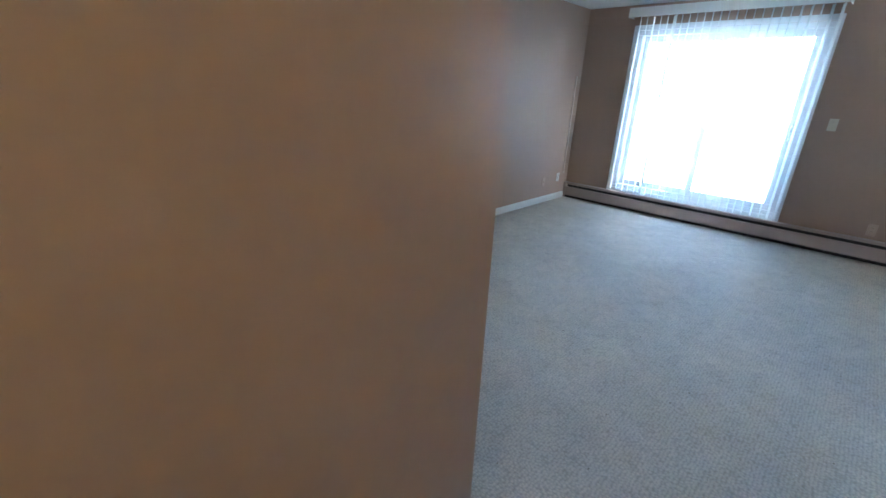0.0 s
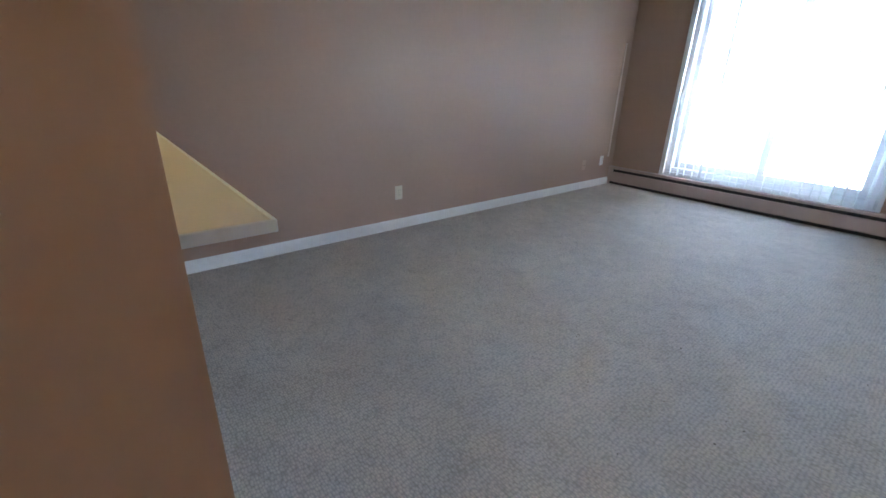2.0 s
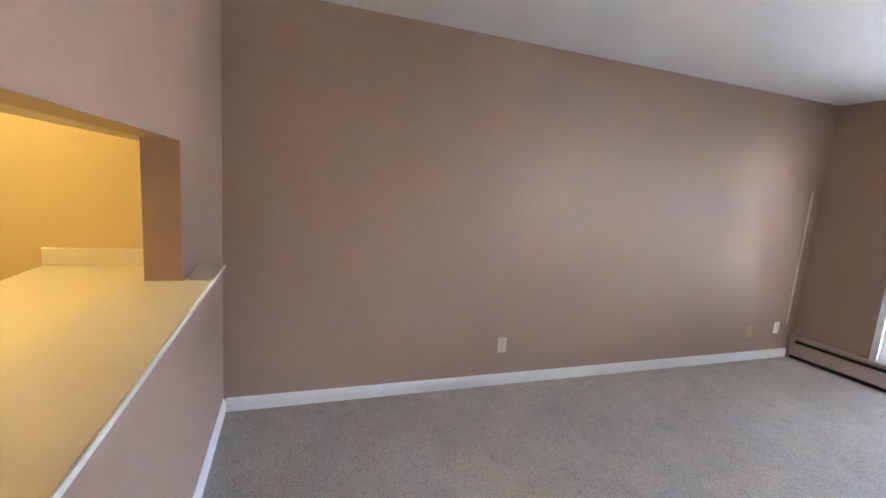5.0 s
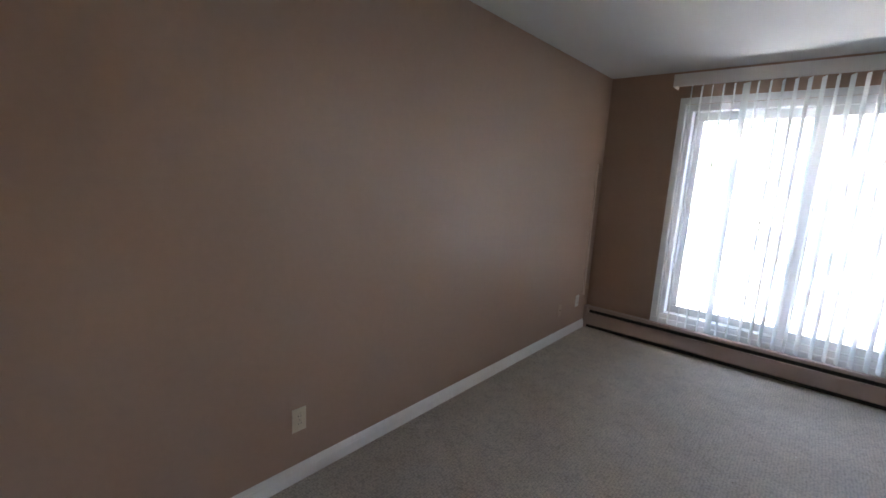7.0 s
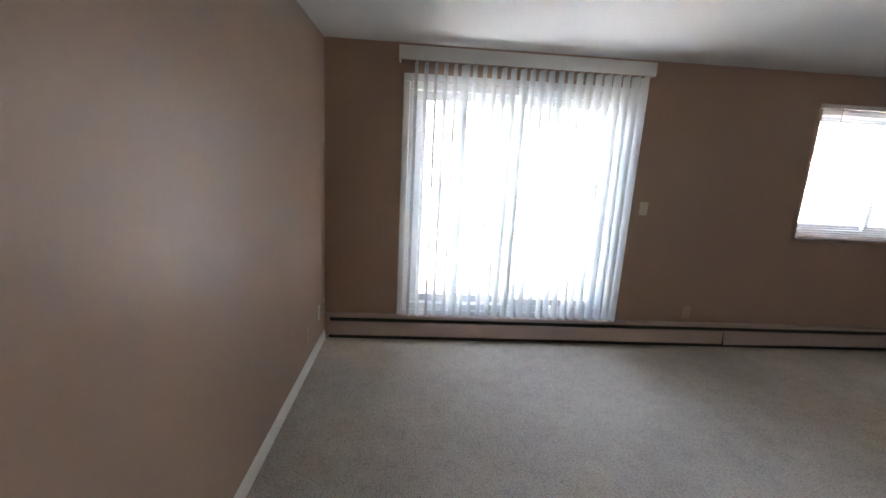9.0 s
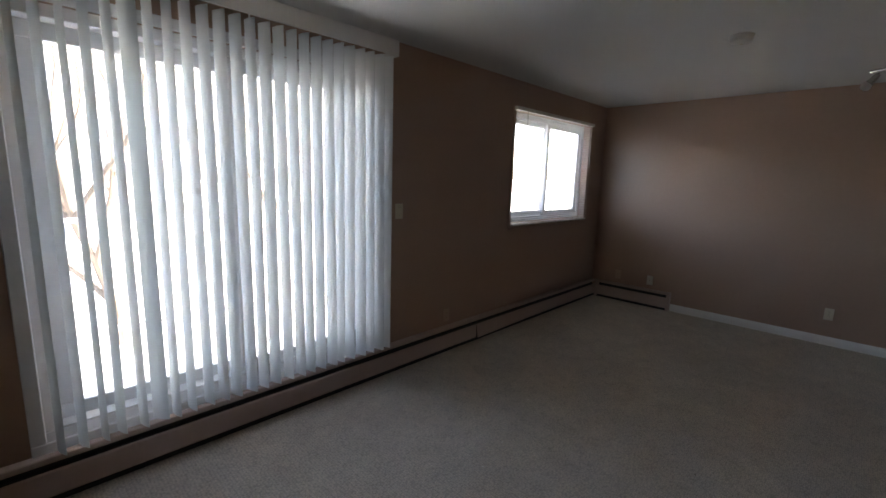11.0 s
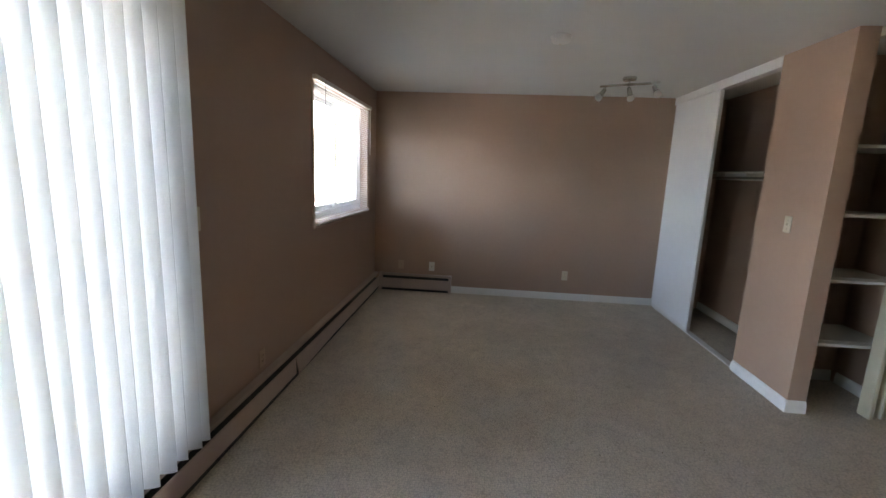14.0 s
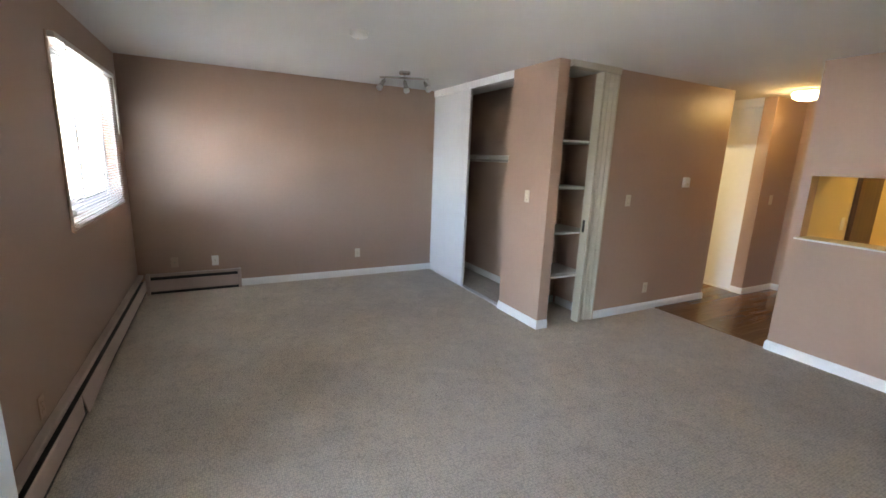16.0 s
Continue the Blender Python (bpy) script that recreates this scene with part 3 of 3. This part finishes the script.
put_plate(pose(1.32, YK, 0.36, 0, 0, 180), "wall_outlet", "tan-painted outlet plate below the breakfast bar", "outlet", M_TANP, "outlet")
put_plate(pose(XP, -4.955, 0.259, 0, 0, -90), "wall_outlet", "ivory outlet plate below the thermostat", "outlet", M_IVORY, "outlet")
put_plate(pose(XP, -4.507, 1.226, 0, 0, -90), "light_switch", "ivory switch plate beside the folding door", "switch", M_IVORY, "switch")
put_plate(pose(4.011, YC, 1.246, 0, 0, 180), "light_switch", "ivory switch plate on the closet wall stub", "switch", M_IVORY, "switch")
put_plate(pose(3.63, -7.0, 1.22, 0, 0, -90), "light_switch", "ivory switch plate in the hall", "switch", M_IVORY, "switch")
put_plate(pose(2.485, -5.86, 1.13, 0, 0, -90), "light_switch", "ivory switch plate on the kitchen wall", "switch", M_IVORY, "switch")

rw = thing("cable_raceway", (0, -0.13, 0.38), "thin tan-painted cable raceway up the wall corner, paled for the window light on it", "cable raceway", rz=90)
# pale colour stands for daylight caught on the ridge
part("channel", bx(-0.011, 0.011, -0.013, -0.0005, 0.0, 1.26, bevel=0.004, seg=2), M_RACE, rw)
part("end_box", bx(-0.014, 0.014, -0.014, -0.0005, -0.03, -0.001, bevel=0.004, seg=2), M_RACE, rw)

th = thing("thermostat", (XP, -5.377, 1.416), "white square wall thermostat", "thermostat", rz=-90)
part("base", bx(-0.045, 0.045, -0.010, 0, -0.055, 0.055, bevel=0.003), M_WHITEP, th)
part("cover", bx(-0.042, 0.042, -0.032, -0.010, -0.052, 0.052, bevel=0.006, seg=2), M_WHITEP, th)
part("dial", turned(bmesh.new(), [(0.014, 0), (0.014, 0.004), (0.010, 0.006)], pose(0, -0.032, -0.02, 90), 14), M_IVORY, th)

# ---- wardrobe closet ----
solid("closet_header", [(4.36, XE, YC - 0.075, YC + 0.004, 2.362, H)], M_DOORW, "white painted track fascia over the closet", "trim", 0.003)
solid("closet_floor_track", [(4.36, XE, YC - 0.07, YC - 0.005, 0.0, 0.012)], M_METALW, "white metal floor track of the closet", "trim", 0.003)


def sliding_door(x0, x1, y, z0, z1, label, group):
    d = thing("sliding_door", ((x0 + x1) / 2, y, z0), label, "closet door", group)
    hw, hh = (x1 - x0) / 2, z1 - z0
    part("panel", bx(-hw, hw, -0.009, 0.009, 0.0, hh, bevel=0.002), M_DOORW, d)
    for s in (-1, 1):
        part("edge_trim", bx(s * hw - 0.012, s * hw + 0.012, -0.0115, 0.0115, 0.0, hh, bevel=0.002), M_METALW, d, "thin white metal edge")
    part("bottom_rail", bx(-hw + 0.012, hw - 0.012, -0.011, 0.011, 0.0, 0.03, bevel=0.002), M_METALW, d)
    return d


sliding_door(5.205, XE - 0.015, YC - 0.022, 0.014, 2.362, "plain white sliding closet door, pushed to the end", "closet doors")
sliding_door(5.24, XE - 0.02, YC - 0.052, 0.014, 2.362, "plain white sliding closet door behind the other", "closet doors")
shelf = thing("closet_shelf", (5.24, -3.85, 1.62), "white wooden closet shelf on cleats with a hanging rod", "shelf")
part("board", bx(-0.885, 0.87, -0.165, 0.06, 0.0, 0.012, bevel=0.002), M_SHELF, shelf)
part("cleat", bx(-0.885, 0.87, -0.168, -0.150, -0.07, -0.001, bevel=0.002), M_SHELF, shelf)
smooth(part("hanging_rod", tube(bmesh.new(), [(-0.89, 0.05, -0.05), (0.88, 0.05, -0.05)], 0.011, 12), M_CHROME, shelf, "metal hanging rod"))
for x in (-0.55, 0.3):
    part("bracket", bx(x, x + 0.012, -0.16, 0.055, -0.07, -0.001, bevel=0.002), M_METALW, shelf)

# ---- linen closet ----
LY0, LY1 = -4.175, -3.58
solid("linen_header", [(XP - 0.035, XP + 0.055, LY0, LY1 + 0.0, 2.385, H)], M_CREAM, "cream painted track header over the linen closet", "trim", 0.003)
for z in (1.785, 1.345, 0.91, 0.465):
    s = thing("linen_shelf", (4.03, -3.93, z), "white painted shelf board in the linen closet", "shelf", "linen shelves")
    part("board", bx(-0.20, 0.265, LY0 + 3.933, LY1 + 3.927, -0.020, 0.0, bevel=0.002), M_SHELF, s)
    part("cleat", bx(-0.19, 0.24, LY1 + 3.927 - 0.018, LY1 + 3.927, -0.062, -0.021, bevel=0.002), M_SHELF, s)
    part("liner", bx(-0.14, 0.20, LY0 + 3.97, LY1 + 3.90, 0.0, 0.004, bevel=0.001), M_SHELF, s, "folded shelf liner")

acc = thing("folding_door", (XP + 0.01, -4.03, 0.0), "cream vinyl accordion folding door, pushed open", "folding door")
FOLDS = 6
fy0, fy1 = -0.125, 0.055
step = (fy1 - fy0) / FOLDS
for i in range(FOLDS):
    ya, yb = fy0 + i * step, fy0 + (i + 1) * step
    xa, xb = (-0.032, 0.030) if i % 2 == 0 else (0.030, -0.032)
    d = Vector((xb - xa, yb - ya, 0)).normalized()
    nrm = Vector((-d.y, d.x, 0)) * 0.0045
    pb = bmesh.new()
    pts = [Vector((xa, ya, 0)) + nrm, Vector((xb, yb, 0)) + nrm, Vector((xb, yb, 0)) - nrm, Vector((xa, ya, 0)) - nrm]
    lo = [pb.verts.new((p.x, p.y, 0.012)) for p in pts]
    hi = [pb.verts.new((p.x, p.y, 2.384)) for p in pts]
    for k in range(4):
        pb.faces.new((lo[k], lo[(k + 1) % 4], hi[(k + 1) % 4], hi[k]))
    pb.faces.new(lo[::-1])
    pb.faces.new(hi)
    bmesh.ops.recalc_face_normals(pb, faces=pb.faces[:])
    part("fold", pb, M_CREAM, acc)
    part("hinge_strip", tube(bmesh.new(), [(xb, yb, 0.012), (xb, yb, 2.384)], 0.0075, 8), M_CREAM, acc)
lead = part("lead_post", bx(-0.05, 0.045, fy1, fy1 + 0.028, 0.008, 2.384, bevel=0.004), M_CREAM, acc, "cream lead post")
part("door_handle", bx(-0.012, 0.012, fy1 + 0.028, fy1 + 0.043, 0.92, 1.04, bevel=0.004), M_DARK, lead, "small dark pull")
part("jamb_strip", bx(-0.03, 0.03, fy0 - 0.024, fy0 - 0.002, 0.0, 2.384, bevel=0.003), M_CREAM, acc)

# ---- ceiling things ----
sd = thing("smoke_detector", (3.99, -1.80, H), "white round ceiling smoke detector", "smoke detector")
smooth(part("base", turned(bmesh.new(), [(0.07, 0.0), (0.07, -0.008), (0.066, -0.010)], None, 28), M_WHITEP, sd))
smooth(part("cover", turned(bmesh.new(), [(0.064, -0.010), (0.064, -0.028), (0.055, -0.038), (0.030, -0.041), (0.004, -0.042)], None, 28), M_WHITEP, sd))
part("test_button", turned(bmesh.new(), [(0.008, -0.041), (0.008, -0.045), (0.004, -0.046)], pose(0.03, 0, 0), 10), M_IVORY, sd)

tl = thing("track_light", (5.155, -2.63, H), "brushed nickel three-spot ceiling track light, unlit", "ceiling light", rz=TRACK_RZ)
smooth(part("canopy", turned(bmesh.new(), [(0.062, 0), (0.062, -0.018), (0.054, -0.028), (0.02, -0.03)], None, 24), M_NICKEL, tl))
smooth(part("stem", turned(bmesh.new(), [(0.008, -0.028), (0.008, -0.062)], None, 10), M_NICKEL, tl))
bar = [(x, 0.012 * math.sin(x * 11), -0.062) for x in np.linspace(-0.26, 0.26, 13)]
smooth(part("bar", tube(bmesh.new(), bar, 0.011, 10), M_NICKEL, tl))
for x, a, b in ((-0.21, 28, 20), (0.0, 12, -8), (0.21, -30, 18)):
    hd = part("spot_head", turned(bmesh.new(), [(0.010, 0.0), (0.018, -0.008), (0.023, -0.060), (0.030, -0.080), (0.027, -0.080), (0.019, -0.064)], None, 16), M_NICKEL, tl)
    hd.matrix_basis = pose(x, 0.0, -0.085, b, a, 0)
    smooth(hd)
    smooth(part("arm", tube(bmesh.new(), [(x, 0, -0.064), (x, 0, -0.092)], 0.005, 8), M_NICKEL, tl))
    smooth(part("bulb", turned(bmesh.new(), [(0.015, -0.062), (0.025, -0.080), (0.033, -0.102), (0.030, -0.120), (0.014, -0.130)], None, 16), M_BULB, hd, "frosted glass bulb"))

hl = thing("hall_ceiling_light", (3.25, -6.50, H), "lit flush glass ceiling light in the hall", "ceiling light")
part("base", turned(bmesh.new(), [(0.13, 0), (0.13, -0.02), (0.12, -0.025)], None, 28), M_CHROME, hl)
smooth(part("shade", turned(bmesh.new(), [(0.125, -0.022), (0.130, -0.045), (0.115, -0.08), (0.07, -0.105), (0.02, -0.115)], None, 28), M_HALLGLOW, hl, "glowing warm glass bowl")).visible_shadow = False
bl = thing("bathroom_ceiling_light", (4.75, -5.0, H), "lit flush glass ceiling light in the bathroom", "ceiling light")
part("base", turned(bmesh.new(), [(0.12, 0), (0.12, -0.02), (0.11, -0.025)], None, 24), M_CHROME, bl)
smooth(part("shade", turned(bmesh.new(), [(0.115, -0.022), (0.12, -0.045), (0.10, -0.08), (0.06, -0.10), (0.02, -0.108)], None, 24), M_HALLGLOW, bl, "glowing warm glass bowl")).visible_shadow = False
kl = thing("kitchen_ceiling_light", (1.15, -6.45, H), "lit flush glass ceiling light in the kitchen", "ceiling light")
part("base", turned(bmesh.new(), [(0.15, 0), (0.15, -0.02), (0.14, -0.025)], None, 28), M_CHROME, kl)
smooth(part("shade", turned(bmesh.new(), [(0.145, -0.022), (0.15, -0.045), (0.13, -0.085), (0.08, -0.11), (0.02, -0.12)], None, 28), M_HALLGLOW, kl, "glowing warm glass bowl")).visible_shadow = False

# ---- kitchen ----
bar_t = thing("breakfast_bar", (1.584, YK, 1.013), "cream laminate breakfast bar top on the half wall", "countertop")
tb_ = bmesh.new()
box(tb_, -0.632, 0.896, -0.165, 0.098, 0.020, 0.034, 0.002)
box(tb_, -0.94, -0.632, 0.001, 0.098, 0.020, 0.034, 0.002)
part("top", tb_, M_COUNTER, bar_t)
part("front_edge", bx(-0.94, 0.896, 0.098, 0.102, 0.0195, 0.0345, bevel=0.001), M_EDGE, bar_t, "white laminate edge band")
part("end_edge", bx(0.896, 0.8995, 0.001, 0.102, 0.0195, 0.0345, bevel=0.001), M_EDGE, bar_t, "white laminate edge band")
part("bracket", bx(0.883, 0.890, 0.001, 0.006, 0.012, 0.0195, bevel=0.001), M_DARK, bar_t, "small dark support bracket")
ct = thing("kitchen_counter", (1.2, -5.6, 0), "cream laminate kitchen counter with cupboards below", "kitchen counter")
part("top", bx(-1.2, 1.28, -0.36, 0.329, 0.875, 0.91, bevel=0.004), M_COUNTER, ct)
part("backsplash", bx(-1.198, -1.18, -0.36, 0.10, 0.911, 1.00, bevel=0.003), M_COUNTER, ct)
part("body", bx(-1.198, 1.28, -0.32, 0.329, 0.10, 0.874), M_CAB, ct)
part("plinth", bx(-1.198, 1.28, -0.26, 0.329, 0.007, 0.10), M_DARK, ct)
for i in range(5):
    x = -1.18 + i * 0.49
    cd = part("cupboard_door", bx(x, x + 0.46, -0.339, -0.321, 0.13, 0.86, bevel=0.003), M_CAB, ct)
    part("handle", bx(x + 0.40, x + 0.415, -0.362, -0.34, 0.70, 0.82, bevel=0.003), M_CHROME, cd)
sk = thing("kitchen_sink", (1.75, -5.63, 0.911), "stainless steel kitchen sink set in the counter", "sink")
rim = bmesh.new()
for a in ((-0.28, 0.28, 0.17, 0.20), (-0.28, 0.28, -0.20, -0.17), (-0.28, -0.25, -0.17, 0.17), (0.25, 0.28, -0.17, 0.17)):
    box(rim, *a, 0.0, 0.006, 0.002)
part("rim", rim, M_STEEL, sk)
# no hollow: a flat near-black sheet stands for the shaded basin
part("basin", bx(-0.25, 0.25, -0.17, 0.17, 0.0005, 0.002), M_DARK, sk, "flat near-black sheet for the basin's shade")
fc = thing("kitchen_faucet", (1.75, -5.45, 0.911), "brushed chrome arched kitchen faucet behind the bar", "faucet")
smooth(part("base", turned(bmesh.new(), [(0.045, 0), (0.044, 0.012), (0.036, 0.03), (0.030, 0.045)], None, 18), M_CHROME, fc))
smooth(part("spout", tube(bmesh.new(), [(-0.03, 0.0, 0.035), (-0.034, 0.0, 0.062), (-0.01, 0.0, 0.095), (0.03, 0.0, 0.118), (0.08, -0.004, 0.130), (0.13, -0.012, 0.131), (0.17, -0.02, 0.124)], [0.014, 0.013, 0.012, 0.012, 0.011, 0.011, 0.010], 12), M_CHROME, fc))
smooth(part("lever", tube(bmesh.new(), [(0.024, 0.0, 0.035), (0.046, 0.0, 0.058), (0.10, 0.0, 0.112), (0.155, 0.0, 0.155), (0.20, -0.005, 0.180)], [0.010, 0.011, 0.010, 0.009, 0.006], 12), M_CHROME, fc))
uc = thing("upper_cabinet", (1.215, -5.42, 1.575), "cream upper kitchen cabinets over the pass-through", "cabinet")
part("body", bx(-1.21, 1.265, -0.12, 0.148, 0.0, 0.72, bevel=0.002), M_CAB, uc)
for i in range(5):
    x = -1.20 + i * 0.492
    part("cabinet_door", bx(x, x + 0.47, -0.140, -0.121, 0.01, 0.71, bevel=0.003), M_CAB, uc)
kd = thing("pantry_door", (2.485, -6.20, 0.006), "dark stained flat wooden door in the kitchen", "door", rz=-90)
part("leaf", bx(-0.23, 0.23, -0.04, -0.001, 0.0, 2.03, bevel=0.003), M_DKDOOR, kd)

# ---- hall ----
hd2 = thing("hall_closet_door", (4.40, -6.80, 0.0), "cream-white sliding closet door in the hall", "closet door")
part("panel", bx(-0.59, 0.52, -0.009, 0.009, 0.016, 2.335, bevel=0.002), M_DOORW, hd2)
part("edge_trim", bx(-0.605, -0.59, -0.0115, 0.0115, 0.016, 2.335, bevel=0.002), M_METALW, hd2)
solid("hall_closet_header", [(3.77, 4.93, -6.86, -6.745, 2.335, H)], M_DOORW, "white painted header over the hall closet", "trim", 0.003)
solid("hall_closet_track", [(3.77, 4.93, -6.84, -6.76, 0.0, 0.016)], M_METALW, "metal floor track of the hall closet", "trim", 0.002)

# ---- outside ----
solid("balcony_slab", [(-1.2, 4.2, 0.2, 1.62, -0.25, 0.10)], M_SNOW, "snow-covered concrete balcony floor", "balcony")
rl = thing("balcony_railing", (1.5, 1.45, 0.10), "white metal balcony railing with upright bars", "railing")
part("top_rail", bx(-2.7, 2.7, -0.025, 0.025, 1.015, 1.05, bevel=0.005), M_RAIL, rl)
part("bottom_rail", bx(-2.7, 2.7, -0.018, 0.018, 0.19, 0.22, bevel=0.004), M_RAIL, rl)
bal = mesh("baluster", bx(-0.008, 0.008, -0.008, 0.008, 0.22, 1.015), M_RAIL)
for i in range(45):
    b = part("baluster", bal, None, rl)
    b.matrix_basis = pose(-2.64 + i * 0.12, 0, 0)
pst = mesh("post", bx(-0.022, 0.022, -0.022, 0.022, 0.0, 1.015), M_RAIL)
for x in (-2.68, -0.9, 0.9, 2.68):
    part("post", pst, None, rl).matrix_basis = pose(x, 0, 0)

solid("ground", [(-4500, 4500, 0.5, 4600, -3.4, -3.2)], M_SNOW, "snow-covered ground", "ground")


def apartment(x0, y0, bays, floors, label):
    t = thing("apartment_building", (x0, y0, -3.2), label, "building")
    bw, fh = 4.2, 2.8
    part("wall", bx(0, bays * bw, 0, 12, 0, floors * fh + 0.6), M_STUCCO, t)
    part("roof", bx(-0.3, bays * bw + 0.3, -0.4, 12.3, floors * fh + 0.6, floors * fh + 0.95, bevel=0.03), M_CONC, t, "flat roof edge")
    wn_, sl_, rl_ = mesh("window", bx(0.5, 2.5, -0.06, 0.02, 0.95, 2.25), M_FARGLASS), mesh("balcony", bx(2.5, 4.1, -1.3, 0.0, 0.0, 0.18), M_CONC), mesh("balcony_rail", bx(2.5, 4.1, -1.3, -1.24, 0.18, 1.15), M_STUCCO)
    dr_, fr_ = mesh("balcony_door", bx(2.8, 3.9, -0.05, 0.02, 0.18, 2.2), M_FARGLASS), mesh("window_frame", ring(0.42, 2.58, 0.87, 2.33, -0.10, 0.0, 0.08), M_RAIL)
    for f in range(floors):
        for i in range(bays):
            for nm, me in (("window", wn_), ("window_frame", fr_), ("balcony_door", dr_), ("balcony", sl_), ("balcony_rail", rl_)):
                part(nm, me, None, t).matrix_basis = pose(i * bw, 0, f * fh)
    return t


apartment(3.5, 34, 8, 4, "pale stucco apartment block with balconies across the snow")


def bare_tree(x, y, seed, height):
    rnd = random.Random(seed)
    t = thing("bare_tree", (x, y, -3.2), "leafless winter tree with thin branches", "tree")
    tb, cb = bmesh.new(), bmesh.new()

    def limb(bm, p, d, length, r, depth):
        pts, q = [p], p
        for k in range(4):
            d = (d + Vector((rnd.uniform(-.18, .18), rnd.uniform(-.18, .18), rnd.uniform(-.05, .14)))).normalized()
            q = q + d * length / 4
            pts.append(q)
        rr = [r * (1 - 0.13 * k) for k in range(5)]
        tube(bm, pts, rr, 6 if depth < 2 else 4)
        if depth < 4:
            for k in range(3 if depth else 6):
                at = pts[rnd.choice((2, 3, 4)) if depth else rnd.choice((2, 3, 4, 4))]
                nd = (d + Vector((rnd.uniform(-1, 1), rnd.uniform(-1, 1), rnd.uniform(-0.1, 0.7))) * 0.75).normalized()
                limb(cb, at, nd, length * rnd.uniform(0.5, 0.72), r * 0.5, depth + 1)

    limb(tb, Vector((0, 0, -0.05)), Vector((0, 0, 1)), height * 0.42, 0.13, 0)
    part("trunk", tb, M_BARK, t)
    part("crown", cb, M_BARK, t, "bare branches")
    return t


bare_tree(2.2, 8.5, 3, 9.0)
bare_tree(-2.5, 12.0, 8, 9.5)
bare_tree(7.5, 13.0, 11, 9.0)

# ---- lint on the carpet ----
def lint(name, material, count, seed, label):
    rnd = random.Random(seed)
    bm = bmesh.new()
    for _ in range(count):
        x, y = rnd.uniform(0.5, 3.6), rnd.uniform(-4.9, -1.0)
        a, s = rnd.uniform(0, 360), rnd.uniform(0.0012, 0.0032)
        m = pose(x, y, s * 0.4, rnd.uniform(-20, 20), rnd.uniform(-20, 20), a) @ Matrix.Diagonal((s * rnd.uniform(1, 2.4), s, s * 0.7, 1))
        bmesh.ops.create_icosphere(bm, subdivisions=1, radius=1.0, matrix=m)
    return tagged(new(name, mesh(name, bm, material)), label, "lint", kind="stuff")


lint("carpet_lint", M_WHITEP, 70, 4, "small pale lint specks on the carpet")
lint("carpet_crumbs", M_BARK, 110, 9, "small dark crumbs on the carpet")

# ---- hall floor planks ----
pw, pl = 0.128, 1.1
hall_floor = solid("hall_floor", [(XK, XP, -7.42, -5.20, 0.0, 0.002), (XP, 4.93, -6.75, -6.07, 0.0, 0.002)], M_DARK, "brown wood laminate plank floor in the hall", "floor")
rp = random.Random(2)
x = XK + 0.014
while x < 4.9:
    y = -7.42 - rp.uniform(0, 0.8)
    while y < -5.2:
        a, b, x1 = max(y, -7.41), min(y + pl, -5.2), min(x + pw, 4.92)
        if x >= XP - 0.05:
            a, b = max(a, -6.74), min(b, -6.09)
        if x < XP < x1 and b > -6.09:
            x1 = XP - 0.002
        if b - a > 0.05:
            pb = bx(-(x1 - x) / 2 + 0.0008, (x1 - x) / 2 - 0.0008, -(b - a) / 2 + 0.0008, (b - a) / 2 - 0.0008, 0.0022, 0.008, bevel=0.0012)
            p = part("plank", pb, M_OAK, hall_floor)
            p.matrix_basis = pose((x + x1) / 2, (a + b) / 2, 0)
        y += pl
    x += pw
